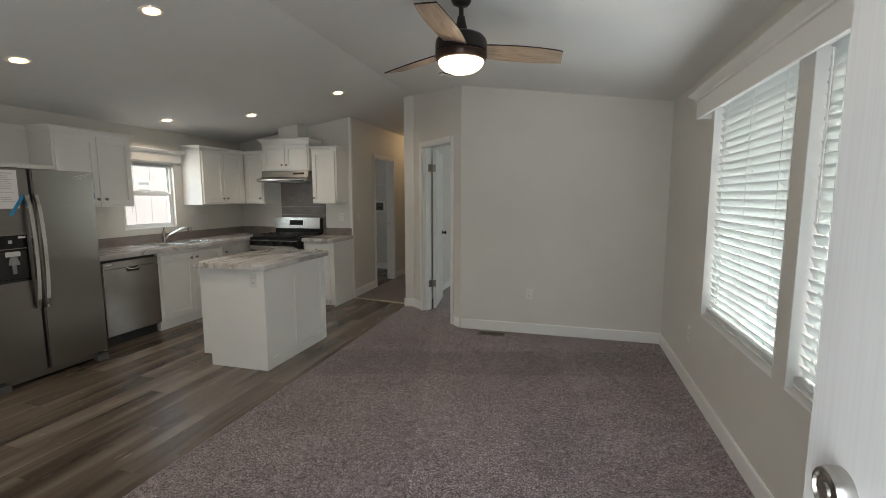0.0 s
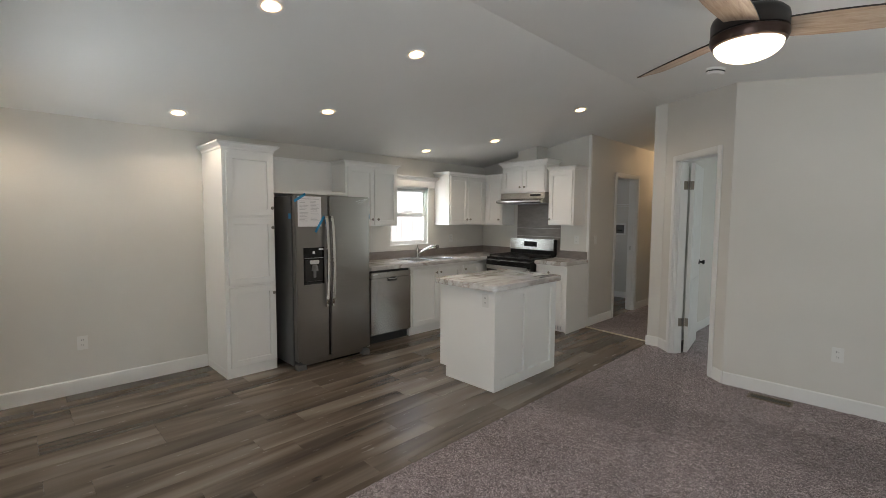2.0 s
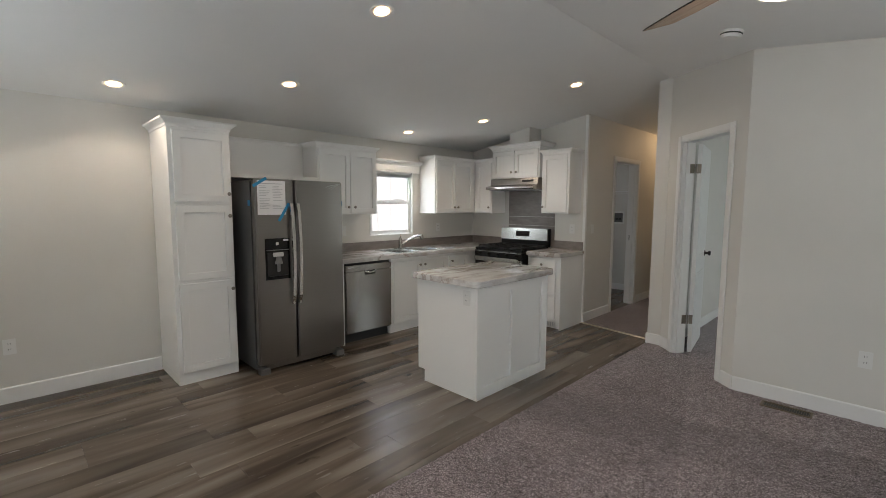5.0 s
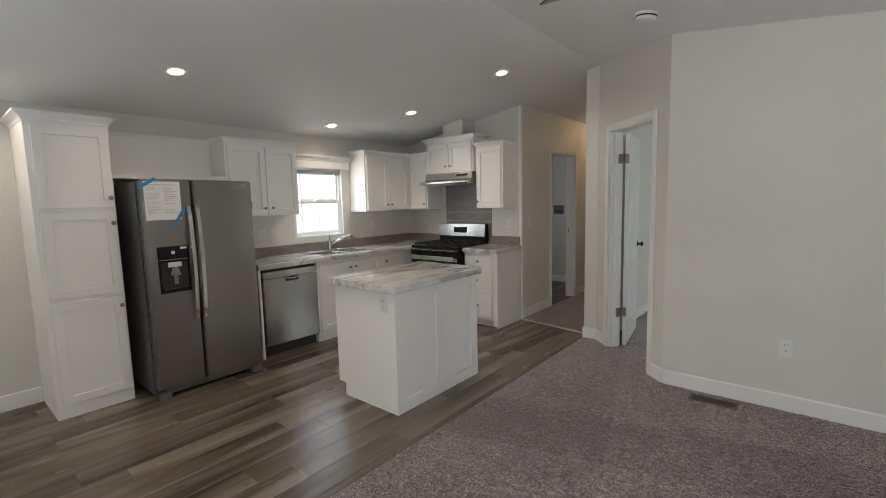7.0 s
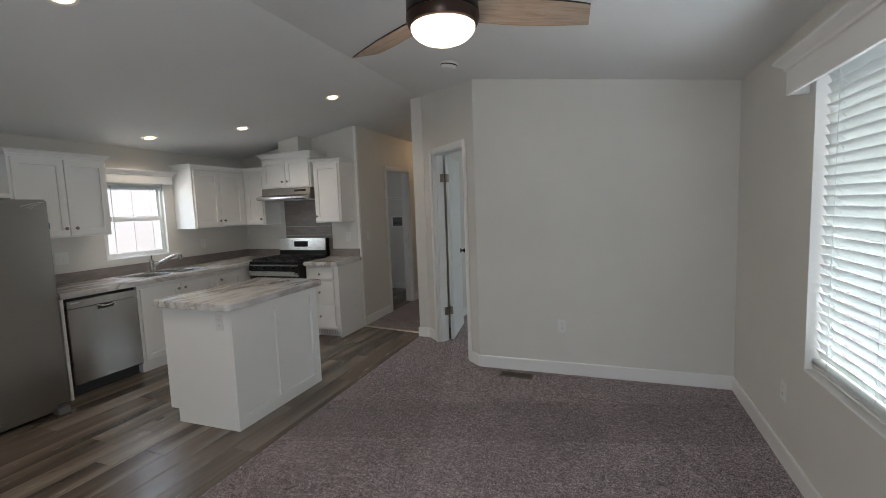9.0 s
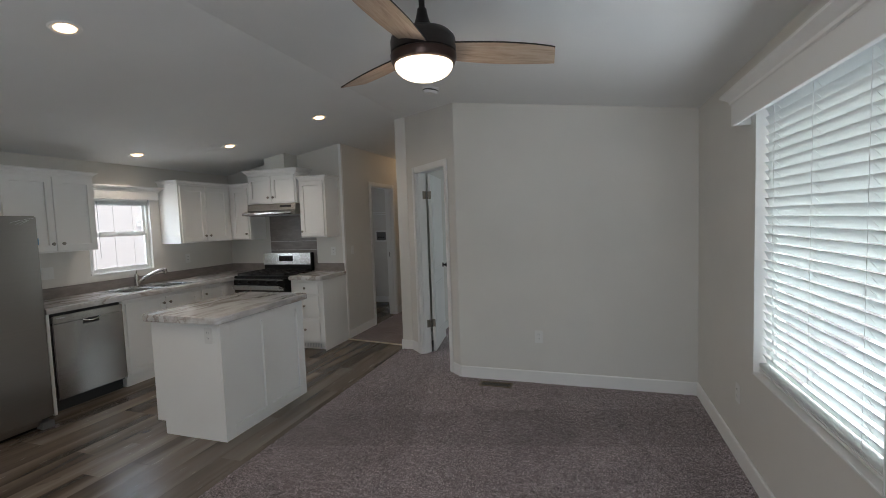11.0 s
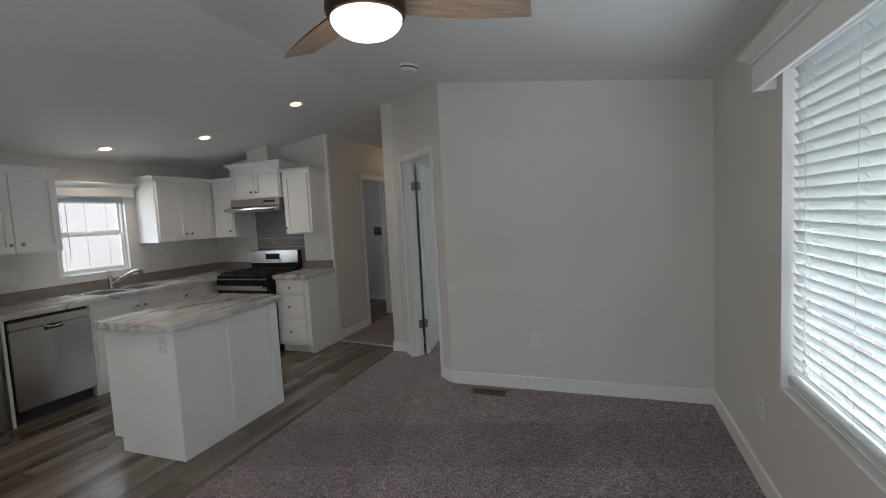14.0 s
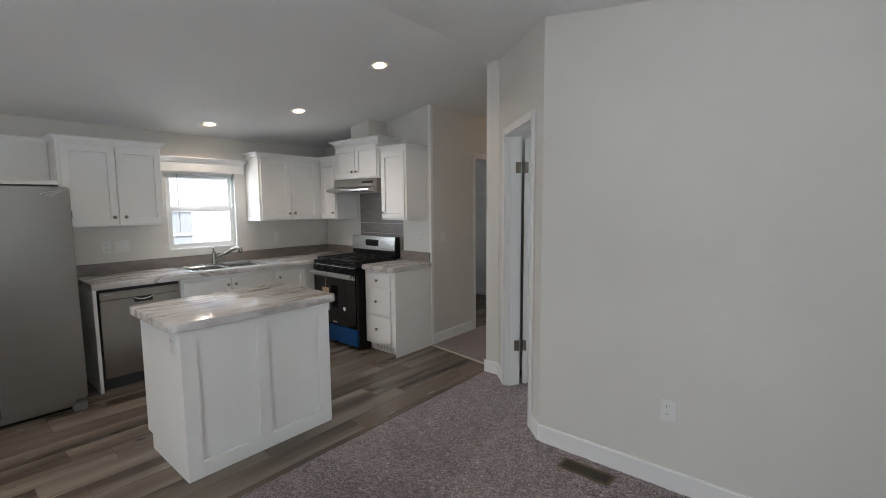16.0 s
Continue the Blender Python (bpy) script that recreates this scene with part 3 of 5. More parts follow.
# ---- windows and blinds ----
def window(name, face, u0, u1, z0, z1, wall, label, sash=False):
    """Vinyl window set back in a drywall opening, with a sill board; n runs into the room."""
    root = tagged(thing(name, face.at((u0 + u1) / 2, -wall + 0.03, z0), label, "window"), kind="structure")
    f = 0.034
    bm = BM()
    for a, b, c, d in ((u0, u0 + f, z0, z1), (u1 - f, u1, z0, z1), (u0 + f, u1 - f, z0, z0 + f), (u0 + f, u1 - f, z1 - f, z1)):
        box(bm, a, b, -wall + 0.0, -wall + 0.055, c, d, face, 0.003)
    part("window_frame", bm, M_VINYL, root)
    zm = z0 + (z1 - z0) * 0.52
    rows = ((z0 + f, zm), (zm, z1 - f)) if sash else ((z0 + f, z1 - f),)
    for k, (a, b) in enumerate(rows):
        n0 = -wall + (0.030 if k == 0 else 0.008)
        s = 0.026
        bm = BM()
        for p, q, c, d in ((u0 + f, u0 + f + s, a, b), (u1 - f - s, u1 - f, a, b), (u0 + f + s, u1 - f - s, a, a + s), (u0 + f + s, u1 - f - s, b - s, b)):
            box(bm, p, q, n0, n0 + 0.020, c, d, face, 0.002)
        sa = part("sash", bm, M_VINYL, root)
        bm = BM()
        box(bm, u0 + f + s - 0.004, u1 - f - s + 0.004, n0 + 0.008, n0 + 0.012, a + s - 0.004, b - s + 0.004, face)
        pane = part("pane", bm, M_GLASS, sa)
        pane.visible_shadow = False
    if sash:
        bm = BM()
        box(bm, (u0 + u1) / 2 - 0.03, (u0 + u1) / 2 + 0.03, -wall + 0.05, -wall + 0.062, zm - 0.004, zm + 0.012, face, 0.002)
        part("sash_lock", bm, M_VINYL, root)
    bm = BM()
    box(bm, u0 + 0.001, u1 - 0.001, -wall + 0.057, 0.006, z0 - 0.001, z0 + 0.010, face, 0.003)
    part("window_sill", bm, M_TRIM, root)
    for a, b in ((u0 + 0.0005, u0 + 0.008), (u1 - 0.008, u1 - 0.0005)):
        bm = BM()
        box(bm, a, b, -wall + 0.057, 0.003, z0 + 0.0105, z1, face)
        part("side_lining", bm, M_TRIM, root)
    return root


CROWN = [(0.0, 0.0), (0.006, 0.004), (0.008, 0.020), (0.022, 0.034), (0.040, 0.048), (0.046, 0.052), (0.046, 0.066)]


def valance(face, u0, u1, z0, z1, depth, label):
    root = thing("valance", face.at((u0 + u1) / 2, 0.05, z0), label, "valance")
    bm = BM()
    box(bm, u0, u1, depth - 0.018, depth, z0, z1, face, 0.002)
    part("front_board", bm, M_TRIM, root)
    for a, b in ((u0, u0 + 0.018), (u1 - 0.018, u1)):
        bm = BM()
        box(bm, a, b, 0.001, depth - 0.0185, z0, z1, face, 0.002)
        part("end_board", bm, M_TRIM, root)
    bm = BM()
    crown(bm, face, u0, u1, 0.001, depth, z1 - 0.010, [(0.0025, 0.0)] + [(o + 0.0025, h * 0.9 + 0.002) for o, h in CROWN])
    part("crown_moulding", bm, M_TRIM, root)
    return root


def slat_mesh(face, u0, u1, width, tilt):
    """One curved slat with rounded edges, its inner edge raised by the tilt."""
    bm = BM()
    k = 6
    low, high = [], []
    for i in range(k + 1):
        s = (i / k - 0.5) * width
        sag = 0.0022 * (1 - (2 * i / k - 1) ** 2)
        e = 0.0014 * (1.0 if 0 < i < k else 0.4)
        n = s * math.cos(tilt) - sag * math.sin(tilt)
        z = s * math.sin(tilt) + sag * math.cos(tilt)
        low.append((n, z - e))
        high.append((n, z + e))
    loop = low + high[::-1]
    org = face.at((u0 + u1) / 2, 0, 0)
    prism(bm, [face.at(u0, n, z) - org for n, z in loop], [face.at(u1, n, z) - org for n, z in loop])
    bmesh.ops.recalc_face_normals(bm, faces=bm.faces[:])
    me = bpy.data.meshes.new("slat")
    bm.to_mesh(me)
    bm.free()
    me.materials.append(M_SLAT)
    return me


def blind(face, u0, u1, z0, z1, n, label, tilt=66, pitch=0.0475, wand=None):
    root = thing("window_blind", face.at((u0 + u1) / 2, n, z0), label, "blind", "faux-wood window blinds")
    a, b = u0 + 0.012, u1 - 0.012
    bm = BM()
    box(bm, a, b, n - 0.028, n + 0.028, z1 - 0.036, z1 - 0.002, face, 0.003)
    part("headrail", bm, M_VINYL, root)
    bm = BM()
    box(bm, a, b, n - 0.026, n + 0.026, z0, z0 + 0.024, face, 0.006)
    part("bottom_rail", bm, M_VINYL, root)
    me = slat_mesh(face, a, b, 0.050, radians(tilt))
    flat = slat_mesh(face, a, b, 0.050, 0.0)
    for k in range(4):
        piece("stacked_slat", flat, face.at((a + b) / 2, n + 0.001 * (k % 2), z0 + 0.0275 + k * 0.0062), root)
    z = z0 + 0.078
    levels = []
    while z < z1 - 0.045:
        piece("slat", me, face.at((a + b) / 2, n, z), root)
        levels.append(z)
        z += pitch
    ct, st = math.cos(radians(tilt)), math.sin(radians(tilt))
    for f in (0.14, 0.5, 0.86):
        u = a + (b - a) * f
        bm = BM()
        for z in levels:
            p, q = (-0.014, 0.014)
            low = [face.at(u - 0.010 + w, n + p * ct + 0.0045 * st, z + p * st - 0.0045 * ct) for w in (0, 0.0035)]
            top = [face.at(u + 0.006 + w, n + q * ct + 0.0045 * st, z + q * st - 0.0045 * ct) for w in (0, 0.0035)]
            back = [v - face.n * 0.0012 for v in (low[0], low[1], top[1], top[0])]
            prism(bm, [low[0], low[1], top[1], top[0]], back)
        for m in (-0.024, 0.024):
            box(bm, u - 0.0007, u + 0.0007, n + m - 0.0008, n + m + 0.0008, z0 + 0.02, z1 - 0.05, face)
        part("ladder_cord", bm, M_VINYL, root)
    if wand is not None:
        bm = BM()
        tube(bm, [face.at(wand, n + 0.036, z1 - 0.07), face.at(wand, n + 0.037, z1 - 0.75)], 0.0045, 8)
        part("tilt_wand", bm, M_VINYL, root, smooth=True)
    return root


EASTW = Face((XE, 0, 0), (0, 1, 0), (-1, 0, 0))
WESTW = Face((XW, 0, 0), (0, 1, 0), (1, 0, 0))
for k, (a, b) in enumerate(WIN_E):
    window("window_%d" % (k + 1), EASTW, a, b, *WE_Z, T, "white vinyl window behind a closed blind")
    blind(EASTW, a + 0.008, b - 0.008, WE_Z[0] + 0.022, WE_Z[1] - 0.012, -0.046, "white faux-wood blind, lowered, slats half closed", wand=b - 0.10 if k else None)
window("window_3", FRONT, *WIN_F, *WF_Z, T, "white vinyl window behind a lowered blind")
blind(FRONT, WIN_F[0] + 0.008, WIN_F[1] - 0.008, WF_Z[0] + 0.165, WF_Z[1] - 0.012, -0.046, "white faux-wood blind with tilt wand, lowered", tilt=58, wand=-3.12)
window("window_4", WESTW, *WIN_K, *WK_Z, 0.085, "white vinyl single-hung window above the sink", sash=True)
# unseen window added round the laundry fill lamp
window("window_6", WESTW, 6.95, 7.55, 1.0, 2.0, T, "white vinyl laundry window, added out of view for fill light")
window("window_5", EASTW, *WIN_B, 0.7, 2.05, T, "white vinyl bedroom window")
valance(EASTW, 0.96, 3.555, 2.03, 2.155, 0.095, "white painted valance box over two living room windows")
valance(FRONT, -4.13, -2.86, 1.99, 2.13, 0.095, "white painted valance box over front window")
valance(WESTW, 3.80, 4.655, 1.913, 2.012, 0.05, "white painted valance above the sink window")

# raised mini blind in the kitchen window
rb = thing("mini_blind", (XW - 0.045, 4.215, 1.86), "white mini blind drawn up to the top", "blind")
bm = BM()
box(bm, WIN_K[0] + 0.012, WIN_K[1] - 0.012, -0.048, -0.016, 1.889, 1.9195, WESTW, 0.002)
part("headrail", bm, M_SLAT, rb)
for i in range(7):
    bm = BM()
    box(bm, WIN_K[0] + 0.015, WIN_K[1] - 0.015, -0.045, -0.019, 1.846 + i * 0.006, 1.849 + i * 0.006, WESTW)
    part("slat", bm, M_SLAT, rb)
bm = BM()
tube(bm, [WESTW.at(3.98, -0.012, 1.888), WESTW.at(3.985, -0.010, 1.28)], 0.0035, 8)
part("tilt_wand", bm, M_INK, rb)


# ---- doors ----
def panel_frame(bm, face, u0, u1, n, z0, z1, arch=0.0):
    """A raised moulding round a door panel, with an arched head if asked."""
    k = 10 if arch else 1
    pts = [(u0, z0), (u1, z0)]
    for i in range(k + 1):
        s = i / k
        pts.append((u1 + (u0 - u1) * s, z1 + arch * (math.sin(math.pi * s) ** 2 if arch else 0)))
    cu, cz = (u0 + u1) / 2, (z0 + z1) / 2

    def inset(d):
        return [(u + (d if u < cu - 1e-4 else -d if u > cu + 1e-4 else 0), z + (d if z < cz else -d)) for u, z in pts]

    rings = [[bm.verts.new(face.at(u, n + h, z)) for u, z in inset(d)] for d, h in ((0, 0), (0.010, 0.005), (0.022, 0.001), (0.034, 0.0045))]
    for a, b in zip(rings, rings[1:]):
        for i in range(len(a)):
            j = (i + 1) % len(a)
            bm.faces.new([a[i], a[j], b[j], b[i]])
    bm.faces.new(rings[-1])


def knob_set(face, u, n, z, parent, mat, name="door_knob"):
    bm = BM()
    lathe(bm, [(0.032, 0.0), (0.032, 0.006), (0.014, 0.012), (0.011, 0.030), (0.022, 0.038), (0.027, 0.050), (0.022, 0.060), (0.006, 0.063)], face.at(u, n, z), face.n, 20)
    return part(name, bm, mat, parent, smooth=True)


# bedroom leaf, swung open towards the hall wall
hinge = ANG.at(AO[1] - 0.018, -0.125, 0)
la = radians(98)
LEAF = Face((hinge.x + 0.052 * math.sin(la), hinge.y - 0.052 * math.cos(la), 0), (math.cos(la), math.sin(la), 0), (math.sin(la), -math.cos(la), 0))
leaf = thing("door_bedroom", LEAF.at(0, 0, 0.02), "white moulded panel door standing open into the bedroom", "door")
bm = BM()
box(bm, 0.026, 0.698, -0.035, 0.0, 0.02, 2.09, LEAF, 0.002)
panel_frame(bm, LEAF, 0.12, 0.585, 0.0005, 0.98, 1.84, 0.09)
panel_frame(bm, LEAF, 0.12, 0.585, 0.0005, 0.22, 0.82)
part("leaf", bm, M_TRIM, leaf)
knob_set(LEAF, 0.630, 0.0, 0.98, leaf, M_BLACKMETAL)
for z in (0.357, 1.852):
    bm = BM()
    tube(bm, [LEAF.at(0.006, -0.040, z - 0.045), LEAF.at(0.006, -0.040, z + 0.045)], 0.0065, 10)
    box(bm, 0.0235, 0.0258, -0.034, -0.001, z - 0.045, z + 0.045, LEAF)
    box(bm, AO[1] - 0.0205, AO[1] - 0.0165, -0.120, -0.078, z - 0.045, z + 0.045, ANG)
    part("hinge", bm, M_DARKHINGE, leaf, "aged nickel butt hinge")

# entry leaf, swung in
ea = radians(91.5)
ENTRY = Face((0.405, YF + 0.004, 0), (math.cos(ea), math.sin(ea), 0), (-math.sin(ea), math.cos(ea), 0))
entry = thing("door_entry", ENTRY.at(0, 0, 0.016), "white wood-grained entry door standing open", "door")
M_ENTRY = material("embossed_white_door", (0.80, 0.80, 0.80), 0.45)
ev = place_coords(M_ENTRY, (160, 160, 3))
en = noise_tex(M_ENTRY, ev, 1.0, 5, 0.6)
base(M_ENTRY, ramp(M_ENTRY, en, [(0.3, (0.76, 0.76, 0.765)), (0.7, (0.82, 0.82, 0.82))]))
bump(M_ENTRY, en, 0.35, 0.001)
bm = BM()
box(bm, 0.004, 0.905, -0.044, 0.0, 0.016, 2.03, ENTRY, 0.002)
part("leaf", bm, M_ENTRY, entry)
bm = BM()
lathe(bm, [(0.034, 0.0), (0.034, 0.012), (0.030, 0.022), (0.024, 0.024), (0.022, 0.020), (0.012, 0.020), (0.010, 0.023)], ENTRY.at(0.815, 0.0, 1.085), ENTRY.n, 28)
part("deadbolt", bm, M_NICKEL, entry, "satin nickel keyed deadbolt", smooth=True)
knob_set(ENTRY, 0.835, 0.0, 0.94, entry, M_NICKEL)
for z in (0.25, 1.02, 1.80):
    bm = BM()
    tube(bm, [ENTRY.at(-0.002, -0.002, z - 0.05), ENTRY.at(-0.002, -0.002, z + 0.05)], 0.007, 10)
    part("hinge", bm, M_NICKEL, entry)


# ---- cabinets ----
def knob(face, u, n, z, parent):
    bm = BM()
    lathe(bm, [(0.006, 0.0), (0.005, 0.010), (0.007, 0.014), (0.014, 0.019), (0.0155, 0.024), (0.012, 0.029), (0.004, 0.031)], face.at(u, n, z), face.n, 16)
    return part("knob", bm, M_KNOB, parent, "brushed nickel knob", smooth=True)


def shaker(name, face, u0, u1, n, z0, z1, parent, at=None, rail=0.058, thick=0.019):
    """A frame-and-panel door: four rails, a recessed panel with a small step, and a knob."""
    bm = BM()
    f = n + thick
    rings = []
    for a, h in ((0.0, 0.0), (0.0, thick - 0.003), (0.003, thick), (rail - 0.001, thick), (rail, thick - 0.001), (rail + 0.001, thick - 0.0145)):
        rings.append([bm.verts.new(face.at(u, n + h, z)) for u, z in ((u0 + a, z0 + a), (u1 - a, z0 + a), (u1 - a, z1 - a), (u0 + a, z1 - a))])
    for p, q in zip(rings, rings[1:]):
        for i in range(4):
            bm.faces.new([p[i], p[(i + 1) % 4], q[(i + 1) % 4], q[i]])
    bm.faces.new(rings[0][::-1])
    bm.faces.new(rings[-1])
    d = part(name, bm, M_CAB, parent)
    if at:
        knob(face, at[0], f, at[1], d)
    return d


def slab_front(name, face, u0, u1, n, z0, z1, parent, at):
    bm = BM()
    box(bm, u0, u1, n, n + 0.019, z0, z1, face, 0.004)
    d = part(name, bm, M_CAB, parent)
    knob(face, at[0], n + 0.019, at[1], d)
    return d


def carcass(root, face, u0, u1, depth, z0, z1, toe=0.0):
    bm = BM()
    box(bm, u0, u1, 0.002, depth, z0 + toe, z1, face, 0.0015)
    part("body", bm, M_CAB, root)
    if toe:
        bm = BM()
        box(bm, u0 + 0.001, u1 - 0.001, 0.002, depth - 0.065, z0, z0 + toe - 0.0005, face)
        part("toe_kick", bm, M_CAB, root)


def topped(root, face, u0, u1, depth, z, big=1.0):
    bm = BM()
    crown(bm, face, u0 - 0.001, u1 + 0.001, 0.003, depth + 0.001, z, [(o * big, h * big) for o, h in CROWN])
    part("crown_moulding", bm, M_CAB, root)


# tall pantry
PD = -4.30 - XW
pantry = thing("pantry_cabinet", (-4.57, 1.805, 0), "tall white shaker pantry cabinet with three stacked doors", "cabinet")
bm = BM()
box(bm, 1.572, 2.038, 0.002, PD, 0.075, 2.10, WESTW, 0.0015)
part("body", bm, M_CAB, pantry)
bm = BM()
box(bm, 1.572, 2.038, 0.002, PD - 0.005, 0, 0.0745, WESTW)
part("toe_kick", bm, M_CAB, pantry)
shaker("door", WESTW, 1.603, 2.028, PD, 1.505, 2.07, pantry, (2.005, 1.575))
shaker("door", WESTW, 1.603, 2.028, PD, 0.865, 1.480, pantry, (2.005, 1.390))
shaker("door", WESTW, 1.603, 2.028, PD, 0.100, 0.840, pantry, (2.005, 0.765))
topped(pantry, WESTW, 1.572, 2.038, PD, 2.095)

# shelf and back panel above the fridge
br = thing("fridge_shelf", (-4.69, 2.51, 1.735), "white open shelf above the refrigerator", "shelf")
bm = BM()
box(bm, 2.040, 2.984, 0.002, 0.325, 1.735, 1.772, WESTW, 0.002)
part("shelf_board", bm, M_CAB, br)
bm = BM()
box(bm, 2.040, 2.984, 0.0025, 0.012, 1.7725, 2.10, WESTW)
part("back_panel", bm, M_CAB, br)
bm = BM()
crown(bm, WESTW, 2.041, 2.984, 0.0025, 0.0125, 2.10, [(o * 0.5, h * 0.6) for o, h in CROWN], sides=False)
part("top_moulding", bm, M_CAB, br)

# upper cabinets on the sink wall
UD = 0.305
def upper(face, u0, u1, z0, z1, doors, label, depth=UD, big=0.75):
    root = thing("wall_cabinet", face.at((u0 + u1) / 2, depth / 2, z0), label, "cabinet", "white wall cabinets")
    carcass(root, face, u0, u1, depth, z0, z1)
    for a, b, k in doors:
        shaker("door", face, a, b, depth, z0 + 0.012, z1 - 0.022, root, (k, z0 + 0.080) if k else None, rail=0.056)
    topped(root, face, u0, u1, depth, z1 - 0.004, big)
    return root


upper(WESTW, 2.988, 3.745, 1.385, 2.10, [(3.008, 3.379, 3.345), (3.386, 3.735, 3.428)], "white shaker wall cabinet with two doors beside the fridge")
upper(WESTW, 4.692, 5.4945, 1.385, 2.10, [(4.712, 5.070, 5.037), (5.077, 5.440, 5.110)], "white shaker wall cabinet with two doors beside the window")
KEND = Face((0, YK, 0), (1, 0, 0), (0, -1, 0))
upper(KEND, -4.5445, -4.222, 1.385, 2.10, [(-4.500, -4.236, -4.258)], "narrow white shaker wall cabinet in the corner")
upper(KEND, -4.220, -3.462, 1.852, 2.235, [(-4.200, -3.845, -3.880), (-3.838, -3.482, -3.803)], "white shaker cabinet above the range hood", big=1.05)
upper(KEND, -3.422, -3.040, 1.395, 2.135, [(-3.408, -3.066, -3.380)], "white shaker wall cabinet with one door beside the hood")
bm = BM()
prism(bm, [(-3.965, 5.53, 2.302), (-3.650, 5.53, 2.302), (-3.650, YK - 0.001, 2.302), (-3.965, YK - 0.001, 2.302)],
      [(-3.965, 5.53, ceil_z(-3.965)), (-3.650, 5.53, ceil_z(-3.650)), (-3.650, YK - 0.001, ceil_z(-3.650)), (-3.965, YK - 0.001, ceil_z(-3.965))])
solid("duct_chase", bm, M_WALL, "white boxed duct chase rising to the ceiling", "duct")

# base cabinets
BD = -4.285 - XW
bm = BM()
box(bm, 3.094, 3.118, 0.002, BD + 0.015, 0, 0.878, WESTW, 0.001)
solid("end_panel", bm, M_CAB, "white side panel between fridge and dishwasher", "panel")
sb = thing("base_cabinet", (-4.57, 4.2, 0), "white shaker sink base cabinet with two doors", "cabinet", "white base cabinets")
bm = BM()
box(bm, 3.748, 3.766, 0.002, BD, 0.09, 0.878, WESTW)
box(bm, 4.652, 4.670, 0.002, BD, 0.09, 0.878, WESTW)
box(bm, 3.766, 4.652, 0.002, BD, 0.09, 0.108, WESTW)
box(bm, 3.766, 4.652, BD - 0.018, BD, 0.108, 0.878, WESTW)
part("body", bm, M_CAB, sb)
bm = BM()
box(bm, 3.748, 4.670, 0.002, BD - 0.02, 0, 0.0895, WESTW)
part("toe_kick", bm, M_CAB, sb)
shaker("door", WESTW, 3.772, 4.208, BD, 0.115, 0.835, sb, (4.172, 0.775))
shaker("door", WESTW, 4.215, 4.645, BD, 0.115, 0.835, sb, (4.250, 0.775))
cb2 = thing("base_cabinet", (-4.57, 5.0, 0), "white shaker corner base cabinet", "cabinet", "white base cabinets")
bm = BM()
box(bm, 4.672, 5.795, 0.002, BD, 0.09, 0.878, WESTW, 0.001)
part("body", bm, M_CAB, cb2)
bm = BM()
box(bm, 4.672, 5.795, 0.002, BD - 0.02, 0, 0.0895, WESTW)
part("toe_kick", bm, M_CAB, cb2)
shaker("door", WESTW, 4.700, 5.052, BD, 0.115, 0.835, cb2, (4.730, 0.775))

db = thing("drawer_cabinet", (-3.20, 5.52, 0), "white three-drawer base cabinet beside the range", "cabinet", "white base cabinets")
ED = YK - 5.250
carcass(db, KEND, -3.438, -2.982, ED, 0, 0.878, 0.095)
bm = BM()
box(bm, -2.9815, -2.976, 0.002, ED + 0.004, 0.0, 0.878, KEND)
part("side_panel", bm, M_CAB, db)
slab_front("drawer", KEND, -3.410, -3.040, ED, 0.715, 0.850, db, (-3.222, 0.782))
slab_front("drawer", KEND, -3.410, -3.040, ED, 0.425, 0.690, db, (-3.235, 0.560))
slab_front("drawer", KEND, -3.410, -3.040, ED, 0.125, 0.400, db, (-3.235, 0.265))
grille = BM()
box(grille, -3.36, -3.06, ED - 0.062, ED - 0.058, 0.012, 0.082, KEND)
gr = part("toe_register", grille, M_TRIM, db, "white floor register in the toe kick")
for i in range(12):
    bm = BM()
    u = -3.345 + i * 0.0235
    box(bm, u, u + 0.010, ED - 0.0578, ED - 0.0565, 0.022, 0.072, KEND)
    part("slot", bm, M_INK, gr)


# countertops with rolled edges
def counter(name, boxes, label):
    bm = BM()
    for b in boxes:
        box(bm, *b, bevel=0.010)
    return solid(name, bm, M_STONE, label, "countertop")


SX = (-4.735, -4.315)
SY = (3.870, 4.610)
CX = -4.238
bm = BM()
zc0, zc1 = 0.879, 0.931
for a in ((XW + 0.002, CX, 3.085, SY[0]), (XW + 0.002, CX, SY[1], YK - 0.002), (XW + 0.002, SX[0], SY[0], SY[1]), (SX[1], CX, SY[0], SY[1])):
    box(bm, *a, zc0, zc1)
rim = [e for e in bm.edges if all(abs(v.co.x - CX) < 1e-5 and abs(v.co.z - zc1) < 1e-5 for v in e.verts)]
bmesh.ops.bevel(bm, geom=rim, offset=0.012, segments=3, affect="EDGES")
solid("countertop", bm, M_STONE, "white laminate countertop with brown marble veining", "countertop")
counter("countertop", [(-3.446, -2.966, 5.205, YK - 0.002, zc0, zc1)], "white veined laminate countertop over drawers")
bm = BM()
box(bm, XW + 0.002, XW + 0.020, 3.085, YK - 0.002, zc1 + 0.001, 1.035, bevel=0.002)
solid("backsplash", bm, M_SPLASH, "taupe laminate backsplash strip behind the sink", "backsplash")
bm = BM()
box(bm, XW + 0.0205, -4.225, YK - 0.020, YK - 0.002, zc1 + 0.001, 1.035, bevel=0.002)
solid("backsplash", bm, M_SPLASH, "taupe laminate backsplash strip in the corner", "backsplash")
bm = BM()
box(bm, -3.440, -2.990, YK - 0.020, YK - 0.002, zc1 + 0.001, 1.035, bevel=0.002)
